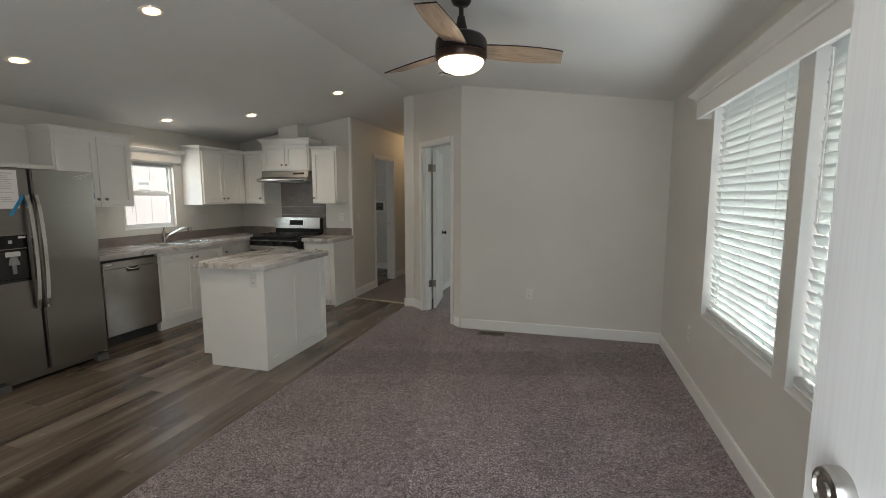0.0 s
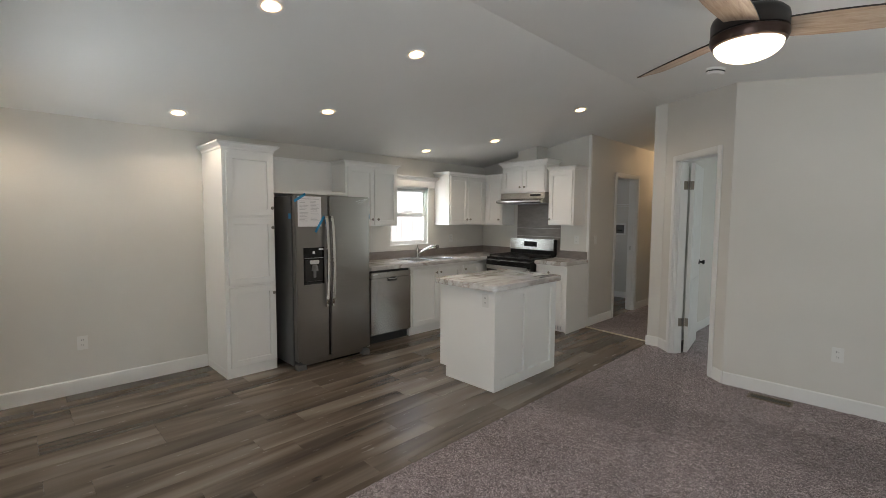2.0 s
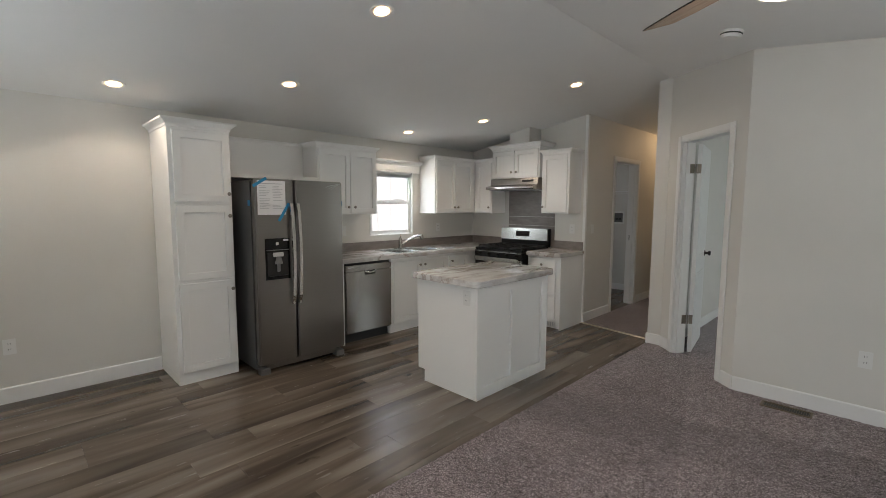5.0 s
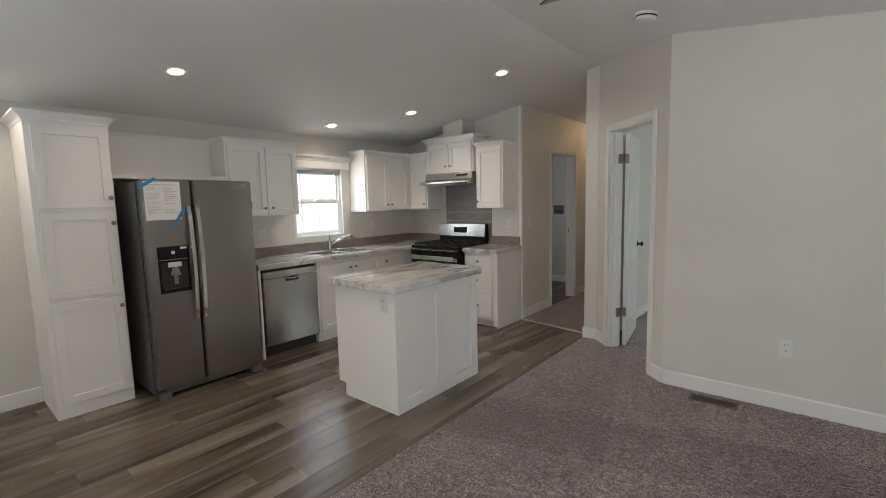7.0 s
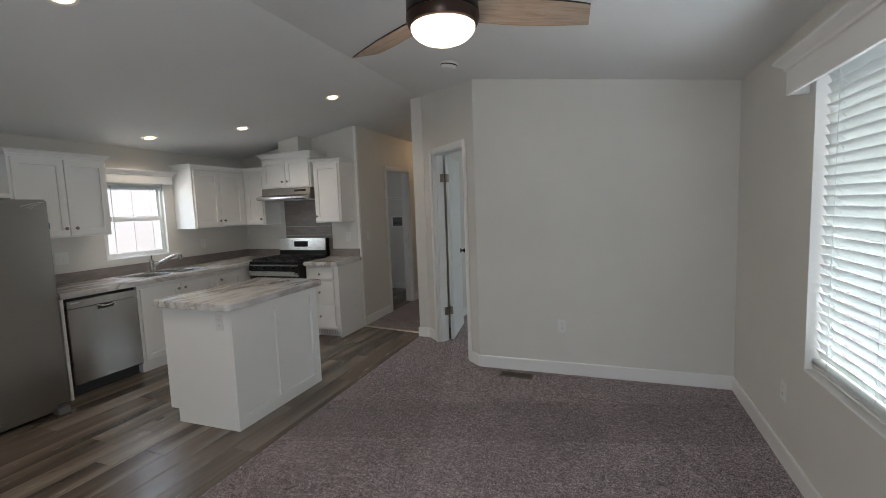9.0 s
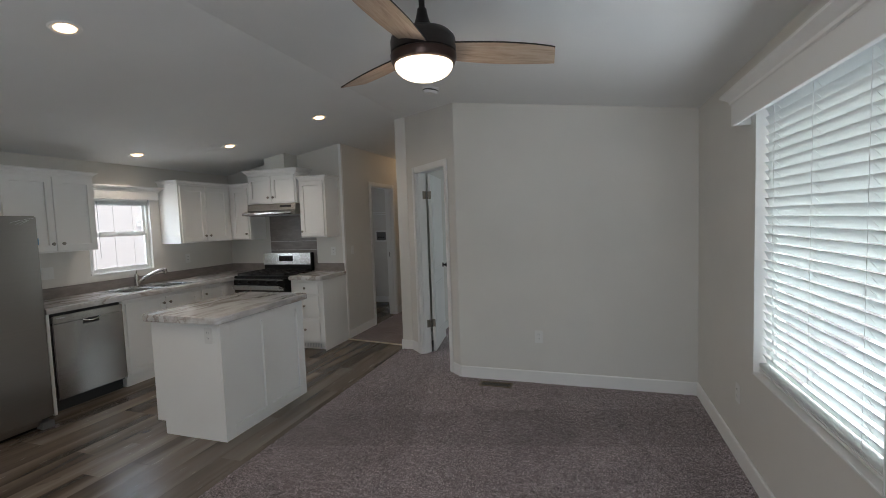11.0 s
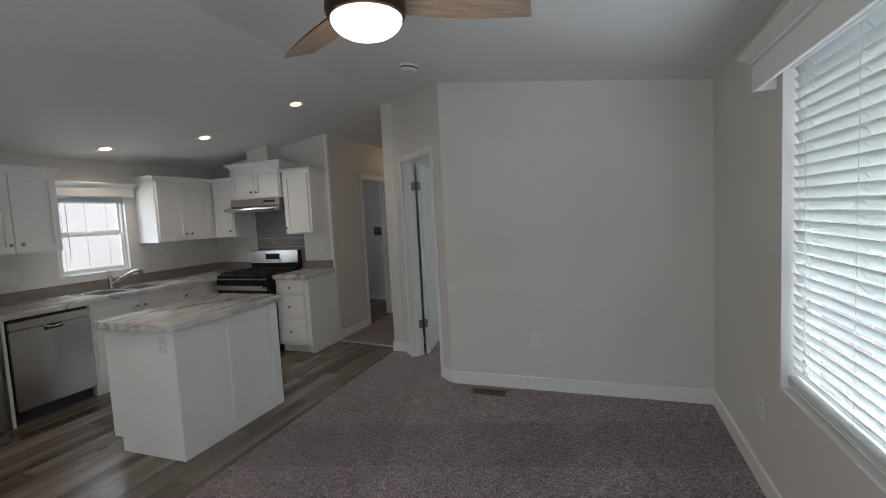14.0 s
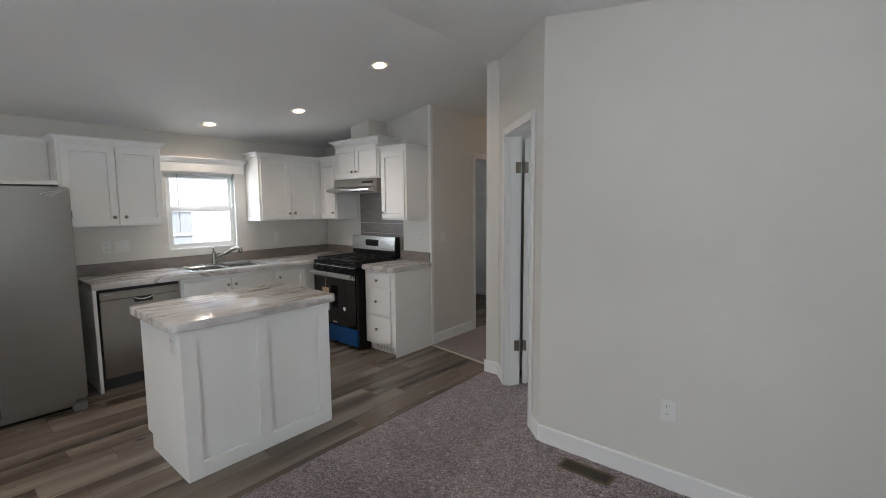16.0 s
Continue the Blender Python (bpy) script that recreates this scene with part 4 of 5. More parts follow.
solid("backsplash", bm, M_SPLASH, "taupe laminate backsplash strip over the drawers", "backsplash")
tp = thing("range_backsplash", (-3.80, YK - 0.004, 0.98), "taupe panelled splash area between range and hood", "backsplash")
for z0, z1 in ((0.96, 1.218), (1.222, 1.338), (1.342, 1.700)):
    bm = BM()
    box(bm, -4.150, -3.402, YK - 0.008, YK - 0.001, z0, z1, bevel=0.0015)
    part("panel", bm, M_SPLASH, tp)

# sink and faucet
sk = thing("kitchen_sink", (-4.525, 4.24, 0.93), "stainless double-bowl sink set into the counter", "sink")
bm = BM()
x0, x1, y0, y1 = SX[0] - 0.012, SX[1] + 0.012, SY[0] - 0.012, SY[1] + 0.012
for a in ((x0, x1, y0, SY[0] + 0.03), (x0, x1, SY[1] - 0.03, y1), (x0, SX[0] + 0.07, SY[0] + 0.03, SY[1] - 0.03), (SX[1] - 0.03, x1, SY[0] + 0.03, SY[1] - 0.03), (SX[0] + 0.07, SX[1] - 0.03, 4.225, 4.255)):
    box(bm, *a, zc1 + 0.0005, zc1 + 0.004, bevel=0.0012)
part("rim", bm, M_STEEL2, sk)
for a, b in ((SY[0] + 0.03, 4.225), (4.255, SY[1] - 0.03)):
    bm = BM()
    p0, p1 = SX[0] + 0.07, SX[1] - 0.03
    rings = []
    for d, z in ((0.0, 0.934), (0.006, 0.925), (0.012, 0.80), (0.035, 0.775)):
        rings.append([bm.verts.new((x, y, z)) for x, y in ((p0 + d, a + d), (p1 - d, a + d), (p1 - d, b - d), (p0 + d, b - d))])
    for p, q in zip(rings, rings[1:]):
        for i in range(4):
            bm.faces.new([p[i], p[(i + 1) % 4], q[(i + 1) % 4], q[i]])
    bm.faces.new(rings[-1])
    bowl = part("bowl", bm, M_HOOD, sk)
    bm = BM()
    lathe(bm, [(0.04, 0), (0.04, 0.003), (0.03, 0.004), (0.02, 0.001)], ((p0 + p1) / 2, (a + b) / 2, 0.7755), seg=18)
    part("drain", bm, M_CHROME, bowl)
fc = thing("faucet", (-4.715, 4.24, 0.935), "brushed nickel single-lever pull-out faucet", "faucet")
bm = BM()
box(bm, -4.738, -4.690, 4.15, 4.33, 0.9355, 0.942, bevel=0.003)
part("base_plate", bm, M_NICKEL, fc)
bm = BM()
lathe(bm, [(0.026, 0), (0.024, 0.01), (0.021, 0.06), (0.021, 0.115), (0.018, 0.13), (0.008, 0.136)], (-4.715, 4.24, 0.942), seg=20)
part("body", bm, M_NICKEL, fc, smooth=True)
bm = BM()
tube(bm, [(-4.713, 4.245, 0.975), (-4.66, 4.30, 1.03), (-4.59, 4.375, 1.085), (-4.55, 4.415, 1.105), (-4.53, 4.435, 1.10)], 0.0185, 14)
part("spout", bm, M_NICKEL, fc, smooth=True)
bm = BM()
lathe(bm, [(0.018, -0.01), (0.023, 0.015), (0.020, 0.050)], (-4.525, 4.440, 1.065), (0.1, -0.1, 1), 16)
part("spray_head", bm, M_NICKEL, fc, smooth=True)
bm = BM()
tube(bm, [(-4.715, 4.24, 1.075), (-4.700, 4.232, 1.105), (-4.685, 4.226, 1.118)], 0.007, 8)
part("lever", bm, M_NICKEL, fc, smooth=True)

# island
isl = thing("kitchen_island", (-2.76, 3.575, 0), "white kitchen island cabinet with panelled back", "island")
IX0, IX1, IY0, IY1 = -3.075, -2.438, 3.092, 4.055
bm = BM()
box(bm, IX0, IX1, IY0 + 0.012, IY1 - 0.012, 0.10, 0.878, bevel=0.001)
part("body", bm, M_CAB, isl)
bm = BM()
box(bm, -2.996, IX1, IY0 + 0.012, IY1 - 0.012, 0.0, 0.0995)
part("toe_kick", bm, M_CAB, isl)
for y0, y1 in ((IY0, IY0 + 0.0115), (IY1 - 0.0115, IY1)):
    bm = BM()
    prism(bm, [(-2.996, y0, 0), (IX1 + 0.002, y0, 0), (IX1 + 0.002, y0, 0.878), (IX0, y0, 0.878), (IX0, y0, 0.10), (-2.996, y0, 0.10)], [(-2.996, y1, 0), (IX1 + 0.002, y1, 0), (IX1 + 0.002, y1, 0.878), (IX0, y1, 0.878), (IX0, y1, 0.10), (-2.996, y1, 0.10)])
    part("end_panel", bm, M_CAB, isl)
ISB = Face((IX1, 0, 0), (0, 1, 0), (1, 0, 0))
bm = BM()
for a in ((IY0, IY0 + 0.085, 0, 0.878), (3.525, 3.60, 0.09, 0.81), (IY1 - 0.085, IY1, 0, 0.878), (IY0 + 0.085, IY1 - 0.085, 0, 0.09), (IY0 + 0.085, IY1 - 0.085, 0.81, 0.878)):
    box(bm, a[0], a[1], 0.0025, 0.0225, a[2], a[3], ISB, 0.001)
part("back_frame", bm, M_CAB, isl)
WISL = Face((IX0, 0, 0), (0, 1, 0), (-1, 0, 0))
shaker("door", WISL, IY0 + 0.03, 3.565, 0.0, 0.13, 0.845, isl, (3.54, 0.78))
shaker("door", WISL, 3.585, IY1 - 0.03, 0.0, 0.13, 0.845, isl, (3.61, 0.78))
bm = BM()


def rounded_loop(x0, x1, y0, y1, r, inset):
    """Corner points of a rectangle with round corners, drawn in by inset."""
    pts = []
    for cx0, cy0, a0 in ((x1 - r, y1 - r, 0), (x0 + r, y1 - r, 90), (x0 + r, y0 + r, 180), (x1 - r, y0 + r, 270)):
        for k in range(8):
            a = radians(a0 + 90 * k / 7)
            pts.append((cx0 + (r - inset) * math.cos(a), cy0 + (r - inset) * math.sin(a)))
    return pts


rings = []
for inset, z in ((0.003, zc0), (0, zc0 + 0.003), (0, zc1 - 0.010), (0.003, zc1 - 0.003), (0.010, zc1)):
    rings.append([bm.verts.new((x, y, z)) for x, y in rounded_loop(-3.115, -2.375, 3.040, 4.105, 0.045, inset)])
for lo, hi in zip(rings, rings[1:]):
    for k in range(len(lo)):
        q = (k + 1) % len(lo)
        bm.faces.new((lo[k], lo[q], hi[q], hi[k]))
bm.faces.new(list(reversed(rings[0])))
bm.faces.new(rings[-1])
solid("island_countertop", bm, M_STONE, "white veined laminate countertop with rounded corners", "countertop", smooth=True)


# ---- appliances ----
FRX = Face((0, 0, 0), (0, 1, 0), (1, 0, 0))
fr = thing("refrigerator", (-4.42, 2.55, 0), "dark stainless side-by-side refrigerator with ice dispenser", "refrigerator")
bm = BM()
box(bm, 2.125, 2.975, -4.80, -4.128, 0.035, 1.69, FRX, 0.004)
part("cabinet", bm, M_FRSIDE, fr)


def fridge_door(u0, u1):
    bm = BM()
    box(bm, u0, u1, -4.120, -4.050, 0.085, 1.705, FRX, 0.010)
    d = part("door", bm, M_STEEL, fr)
    bm = BM()
    box(bm, u0 + 0.008, u1 - 0.008, -4.1275, -4.1205, 0.09, 1.70, FRX)
    part("gasket", bm, M_RUBBER, d)
    return d


fl = fridge_door(2.130, 2.474)
frr = fridge_door(2.494, 2.972)
for d, u in ((fl, 2.444), (frr, 2.506)):
    bm = BM()
    pts = []
    for i in range(13):
        s = i / 12
        pts.append((-4.050 + 0.016 + 0.042 * math.sin(math.pi * s) ** 0.6, 0.600 + 0.905 * s))
    for p, q in zip(pts, pts[1:]):
        prism(bm, [FRX.at(u - 0.0165, p[0] - 0.011, p[1]), FRX.at(u + 0.0165, p[0] - 0.011, p[1]), FRX.at(u + 0.0135, p[0] + 0.006, p[1]), FRX.at(u - 0.0135, p[0] + 0.006, p[1])],
              [FRX.at(u - 0.0165, q[0] - 0.011, q[1]), FRX.at(u + 0.0165, q[0] - 0.011, q[1]), FRX.at(u + 0.0135, q[0] + 0.006, q[1]), FRX.at(u - 0.0135, q[0] + 0.006, q[1])])
    bmesh.ops.remove_doubles(bm, verts=bm.verts[:], dist=1e-5)
    for z in (0.600, 1.475):
        box(bm, u - 0.010, u + 0.010, -4.0502, -4.022, z, z + 0.03, FRX, 0.003)
    part("handle", bm, M_HANDLE, d, "curved stainless bar handle")
bm = BM()
box(bm, 2.205, 2.425, -4.0498, -4.0465, 0.835, 1.195, FRX, 0.0015)
dp = part("dispenser", bm, M_BLACKGLASS, fl, "black water and ice dispenser")
# dark plate in place of a cut cavity; its shade is in the colour
bm = BM()
box(bm, 2.222, 2.408, -4.0463, -4.0455, 0.865, 1.075, FRX)
part("flat_recess", bm, M_SLOT, dp)
bm = BM()
box(bm, 2.268, 2.362, -4.0453, -4.030, 1.035, 1.072, FRX, 0.004)
part("chute", bm, M_LABEL, dp, "silver ice chute")
bm = BM()
lathe(bm, [(0.034, 0.0), (0.030, 0.020), (0.022, 0.052), (0.018, 0.058)], FRX.at(2.318, -4.040, 0.972), (0, 0, 1), 16)
box(bm, 2.303, 2.333, -4.0453, -4.036, 0.900, 0.972, FRX, 0.004)
part("paddle", bm, M_PADDLE, dp, "grey dispenser paddle")
bm = BM()
box(bm, 2.215, 2.415, -4.0463, -4.0452, 1.090, 1.096, FRX)
part("panel_line", bm, M_PADDLE, dp)
bm = BM()
box(bm, 2.235, 2.395, -4.0453, -4.025, 0.858, 0.868, FRX, 0.002)
part("drip_tray", bm, M_ENAMEL, dp)
bm = BM()
box(bm, 2.365, 2.415, -4.0463, -4.0458, 1.170, 1.186, FRX)
part("sticker", bm, M_PAPER, dp)
bm = BM()
box(bm, 2.30, 2.325, -4.0463, -4.0458, 1.135, 1.160, FRX)
part("badge", bm, M_INK, dp)
bm = BM()
box(bm, 2.20, 2.90, -4.125, -4.085, 0.030, 0.078, FRX, 0.004)
part("kick_grille", bm, M_STEEL, fr)
for u in (2.135, 2.88):
    bm = BM()
    box(bm, u, u + 0.085, -4.125, -4.045, 0.0, 0.055, FRX, 0.004)
    part("foot_cover", bm, M_FOOT, fr)
for u in (2.15, 2.91):
    bm = BM()
    box(bm, u, u + 0.05, -4.70, -4.62, 0.0, 0.034, FRX, 0.004)
    part("rear_foot", bm, M_RUBBER, fr)
bm = BM()
box(bm, 2.155, 2.400, -4.0495, -4.0485, 1.400, 1.690, FRX)
pp = part("paper_sheet", bm, M_PAPER, fl, "printed sheet taped to the door")
rng = random.Random(4)
bm = BM()
box(bm, 2.175, 2.375, -4.0483, -4.0480, 1.662, 1.668, FRX)
part("printed_line", bm, M_INK, pp)
for c in (2.172, 2.286):
    for i in range(15):
        if rng.random() < 0.2:
            continue
        bm = BM()
        z = 1.642 - i * 0.0135
        box(bm, c, c + rng.uniform(0.05, 0.095), -4.0483, -4.0480, z, z + 0.0042, FRX)
        part("printed_line", bm, M_INK, pp)
for (u0, z0, u1, z1) in ((2.120, 1.640, 2.235, 1.712), (2.335, 1.345, 2.430, 1.500)):
    d = Vector((0, u1 - u0, z1 - z0)).normalized()
    n = Vector((0, -d.z, d.y)) * 0.012
    a, b = Vector((-4.0478, u0, z0)), Vector((-4.0478, u1, z1))
    bm = BM()
    prism(bm, [a - n, b - n, b + n, a + n], [p + Vector((0.0006, 0, 0)) for p in (a - n, b - n, b + n, a + n)])
    part("tape_strip", bm, M_TAPE, fl, "blue masking tape")
for y, x in ((2.1235, -4.18), (2.974, -4.10)):
    bm = BM()
    box(bm, x, x + 0.045, y, y + 0.0015, 1.475, 1.525)
    part("tape_strip", bm, M_TAPE, fr, "blue masking tape")
bm = BM()
for dz, span, r in ((0.0, 0.150, 0.0011), (-0.012, 0.095, 0.0008), (-0.020, 0.05, 0.0008)):
    tube(bm, [(-4.0488, 2.800 + (0.150 - span) * 0.6 + span * k / 9, 1.650 + dz + 0.036 * (k / 9) ** 0.7 + 0.002 * math.sin(k * 2.1)) for k in range(10)], r, 6)
part("film_remnant", bm, M_LABEL, frr, "torn clear film remnant")

# dishwasher
dw = thing("dishwasher", (-4.57, 3.435, 0), "stainless dishwasher with pocket handle", "dishwasher")
bm = BM()
box(bm, 3.124, 3.744, 0.01, BD - 0.03, 0.09, 0.870, WESTW)
part("tub", bm, M_RUBBER, dw)
bm = BM()
box(bm, 3.136, 3.736, BD - 0.028, BD + 0.020, 0.115, 0.778, WESTW, 0.004)
dd = part("door", bm, M_DWSTEEL, dw)
bm = BM()
box(bm, 3.136, 3.736, BD - 0.028, BD + 0.021, 0.782, 0.848, WESTW, 0.005)
cp = part("control_strip", bm, M_DWSTEEL, dw)
bm = BM()
box(bm, 3.375, 3.515, BD + 0.0195, BD + 0.0215, 0.735, 0.776, WESTW, 0.001)
part("handle_pocket", bm, M_SLOT, dd)
bm = BM()
tube(bm, [WESTW.at(3.372, BD + 0.021, 0.777), WESTW.at(3.40, BD + 0.030, 0.764), WESTW.at(3.445, BD + 0.034, 0.757), WESTW.at(3.49, BD + 0.030, 0.764), WESTW.at(3.518, BD + 0.021, 0.777)], 0.008, 10)
part("handle", bm, M_CHROME, dd, "bright curved handle lip", smooth=True)
bm = BM()
for i in range(5):
    box(bm, 3.165 + i * 0.014, 3.174 + i * 0.014, BD + 0.0212, BD + 0.0218, 0.822, 0.832, WESTW)
part("marking", bm, M_INK, cp)
bm = BM()
box(bm, 3.14, 3.73, BD - 0.06, BD - 0.05, 0.0, 0.105, WESTW)
part("toe_panel", bm, M_RUBBER, dw)

# gas range
RX0, RX1, RY = -4.214, -3.452, 5.165
rg = thing("gas_range", (-3.833, 5.48, 0), "black gas range with stainless backguard and handle", "range")
RF = Face((0, RY, 0), (1, 0, 0), (0, -1, 0))
bm = BM()
box(bm, RX0, RX1, -0.585, -0.002, 0.035, 0.905, RF, 0.003)
part("body", bm, M_ENAMEL, rg)
bm = BM()
box(bm, RX0, RX1, -0.585, 0.028, 0.9055, 0.938, RF, 0.008)
part("cooktop", bm, M_ENAMEL, rg)
bm = BM()
box(bm, RX0 + 0.004, RX1 - 0.004, 0.000, 0.034, 0.235, 0.816, RF, 0.006)
od = part("oven_door", bm, M_BLACKGLASS, rg, "black glass oven door")
bm = BM()
box(bm, RX0 + 0.004, RX1 - 0.004, 0.0345, 0.040, 0.762, 0.812, RF, 0.003)
part("door_trim", bm, M_STEEL2, od)
bm = BM()
box(bm, RX0 + 0.02, RX1 - 0.02, 0.072, 0.090, 0.782, 0.826, RF, 0.008)
for u in (RX0 + 0.02, RX1 - 0.05):
    box(bm, u, u + 0.03, 0.0402, 0.074, 0.784, 0.810, RF, 0.004)
oh = part("handle", bm, M_STEEL2, od, "stainless bar handle")
bm = BM()
box(bm, -3.965, -3.845, 0.0905, 0.0935, 0.545, 0.655, RF, 0.001)
box(bm, -3.907, -3.903, 0.0905, 0.0925, 0.655, 0.800, RF)
tag = part("hang_tag", bm, M_CARD, oh, "tan cardboard tag hanging from the handle")
bm = BM()
box(bm, -3.955, -3.845, 0.0905, 0.0920, 0.405, 0.545, RF)
part("tag_flap", bm, M_PAPER, tag, "white paper flap")
bm = BM()
lathe(bm, [(0.022, 0), (0.022, 0.0006)], RF.at(-3.655, 0.0345, 0.435), RF.n, 24)
part("sticker", bm, M_PAPER, od, "small white round sticker")
bm = BM()
box(bm, -3.86, -3.79, 0.0342, 0.0347, 0.262, 0.272, RF)
part("badge", bm, M_LABEL, od)
bm = BM()
box(bm, RX0 + 0.004, RX1 - 0.004, 0.000, 0.030, 0.040, 0.225, RF, 0.005)
part("drawer", bm, M_FILM, rg, "bottom drawer under blue protective film")
bm = BM()
prism(bm, [RF.at(RX0 + 0.002, 0.0, 0.821), RF.at(RX0 + 0.002, 0.036, 0.821), RF.at(RX0 + 0.002, 0.030, 0.904), RF.at(RX0 + 0.002, 0.0, 0.904)],
      [RF.at(RX1 - 0.002, 0.0, 0.821), RF.at(RX1 - 0.002, 0.036, 0.821), RF.at(RX1 - 0.002, 0.030, 0.904), RF.at(RX1 - 0.002, 0.0, 0.904)])
cpn = part("control_panel", bm, M_ENAMEL, rg)
for i in range(5):
    bm = BM()
    lathe(bm, [(0.023, 0), (0.021, 0.012), (0.017, 0.028), (0.014, 0.030)], RF.at(RX0 + 0.09 + i * 0.146, 0.033, 0.860), (0, -1, 0.06), 18)
    part("burner_knob", bm, M_ENAMEL, cpn, smooth=True)
bm = BM()
box(bm, RX0 + 0.01, RX1 - 0.01, 0.0355, 0.0375, 0.888, 0.898, RF)
part("trim_line", bm, M_STEEL2, cpn)
for gx in (RX0 + 0.03, RX0 + 0.27, RX0 + 0.51):
    bm = BM()
    w = 0.225
    for a, b, c, d in ((gx, gx + w, -0.525, -0.508), (gx, gx + w, -0.020, -0.003), (gx, gx + 0.016, -0.508, -0.020), (gx + w - 0.016, gx + w, -0.508, -0.020), (gx, gx + w, -0.275, -0.26), (gx + w / 2 - 0.008, gx + w / 2 + 0.008, -0.508, -0.02), (gx, gx + w, -0.40, -0.388), (gx, gx + w, -0.145, -0.133)):
        box(bm, a, b, c, d, 0.953, 0.968, RF, 0.003)
    for a in (gx + 0.002, gx + w - 0.014):
        for c in (-0.523, -0.017):
            box(bm, a, a + 0.012, c, c + 0.012, 0.9385, 0.955, RF)
    part("grate", bm, M_IRON, rg, "black cast-iron grate")
for bx, by in ((RX0 + 0.14, -0.39), (RX0 + 0.14, -0.14), (RX0 + 0.38, -0.265), (RX0 + 0.62, -0.39), (RX0 + 0.62, -0.14)):
    bm = BM()
    lathe(bm, [(0.045, 0), (0.045, 0.006), (0.032, 0.010), (0.030, 0.014), (0.01, 0.015)], RF.at(bx, by, 0.9385), seg=18)
    part("burner", bm, M_IRON, rg)
bm = BM()
box(bm, RX0, RX1, -0.625, -0.548, 0.9385, 1.185, RF, 0.004)
part("backguard", bm, M_ENAMEL, rg)
bm = BM()
prism(bm, [RF.at(RX0 + 0.003, -0.5475, 1.02), RF.at(RX0 + 0.003, -0.536, 1.025), RF.at(RX0 + 0.003, -0.5445, 1.182), RF.at(RX0 + 0.003, -0.5475, 1.186)],
      [RF.at(RX1 - 0.003, -0.5475, 1.02), RF.at(RX1 - 0.003, -0.536, 1.025), RF.at(RX1 - 0.003, -0.5445, 1.182), RF.at(RX1 - 0.003, -0.5475, 1.186)])
bg = part("backguard_panel", bm, M_STEEL2, rg, "stainless control fascia")
bm = BM()
box(bm, -3.955, -3.735, -0.543, -0.535, 1.070, 1.145, RF, 0.002)
part("display", bm, M_BLACKGLASS, bg)
bm = BM()
for u in (RX0 + 0.05, RX1 - 0.10):
    for n in (-0.55, -0.10):
        box(bm, u, u + 0.05, n, n + 0.05, 0.0, 0.0345, RF)
part("levelling_feet", bm, M_RUBBER, rg)
# range hood
hd = thing("range_hood", (-3.84, 5.55, 1.69), "stainless under-cabinet range hood", "range hood")
HF = Face((0, YK, 0), (1, 0, 0), (0, -1, 0))
hx0, hx1 = -4.218, -3.464
bm = BM()
prof = [(0.002, 1.705), (0.43, 1.700), (0.455, 1.715), (0.455, 1.735), (0.345, 1.765), (0.335, 1.850), (0.002, 1.850)]
prism(bm, [HF.at(hx0, n, z) for n, z in prof], [HF.at(hx1, n, z) for n, z in prof])
part("shell", bm, M_HOOD, hd)
bm = BM()
box(bm, -3.70, -3.53, 0.3415, 0.3445, 1.800, 1.825, HF)
part("control_strip", bm, M_SLOT, hd)
bm = BM()
box(bm, hx0 + 0.03, hx1 - 0.03, 0.05, 0.41, 1.693, 1.6995, HF)
part("filter", bm, M_INK, hd)


# ---- ceiling fittings ----
def can_light(x, y):
    z = ceil_z(x)
    sl = (ZR - ZW) / (RIDGE - XW) if x < RIDGE else (ZE - ZR) / (XE - RIDGE)
    up = Vector((-sl, 0, 1)).normalized()
    root = thing("recessed_light", (x, y, z - 0.008), "lit round recessed ceiling light with white trim", "ceiling light", "recessed ceiling lights")
    bm = BM()
    lathe(bm, [(0.052, 0.002), (0.054, -0.003), (0.072, -0.006), (0.078, 0.0), (0.078, 0.003)], (x, y, z), up, 32)
    part("trim_ring", bm, M_TRIM, root, smooth=True)
    bm = BM()
    lathe(bm, [(0.047, -0.0045), (0.047, -0.0065), (0.03, -0.0075)], (x, y, z), up, 28)
    part("lens", bm, M_LED, root)
    lamp = new("recessed_lamp", bpy.data.lights.new("recessed_lamp", "SPOT"))
    lamp.data.energy, lamp.data.color, lamp.data.shadow_soft_size = LAMP_W * 4, WARM, 0.05
    lamp.data.spot_size, lamp.data.spot_blend = radians(148), 0.65
    lamp.matrix_world = look(Vector((x, y, z)) - up * 0.015, Vector((x, y, z)) - up)
    return root


for x, y in ((-4.445, 0.13), (-4.43, 1.28), (-3.845, 2.37), (-2.60, 2.37), (-4.465, 4.17), (-3.76, 4.73), (-2.57, 4.73), (-2.62, 1.31)):
    can_light(x, y)
hall = new("hall_lamp", bpy.data.lights.new("hall_lamp", "POINT"))
hall.data.energy, hall.data.color, hall.data.shadow_soft_size = HALL_W, (1.0, 0.66, 0.36), 0.08
hall.location = (-2.5, 8.1, 2.5)

sd = thing("smoke_detector", (-1.15, 4.24, ceil_z(-1.15) - 0.045), "round white ceiling smoke detector", "smoke detector")
sz = ceil_z(-1.15)
sup = Vector((-(ZE - ZR) / (XE - RIDGE), 0, 1)).normalized()
bm = BM()
lathe(bm, [(0.072, 0.004), (0.072, -0.010), (0.066, -0.014), (0.064, -0.030), (0.052, -0.044), (0.02, -0.047)], (-1.15, 4.24, sz), sup, 32)
body = part("body", bm, M_PLASTIC, sd, smooth=True)
bm = BM()
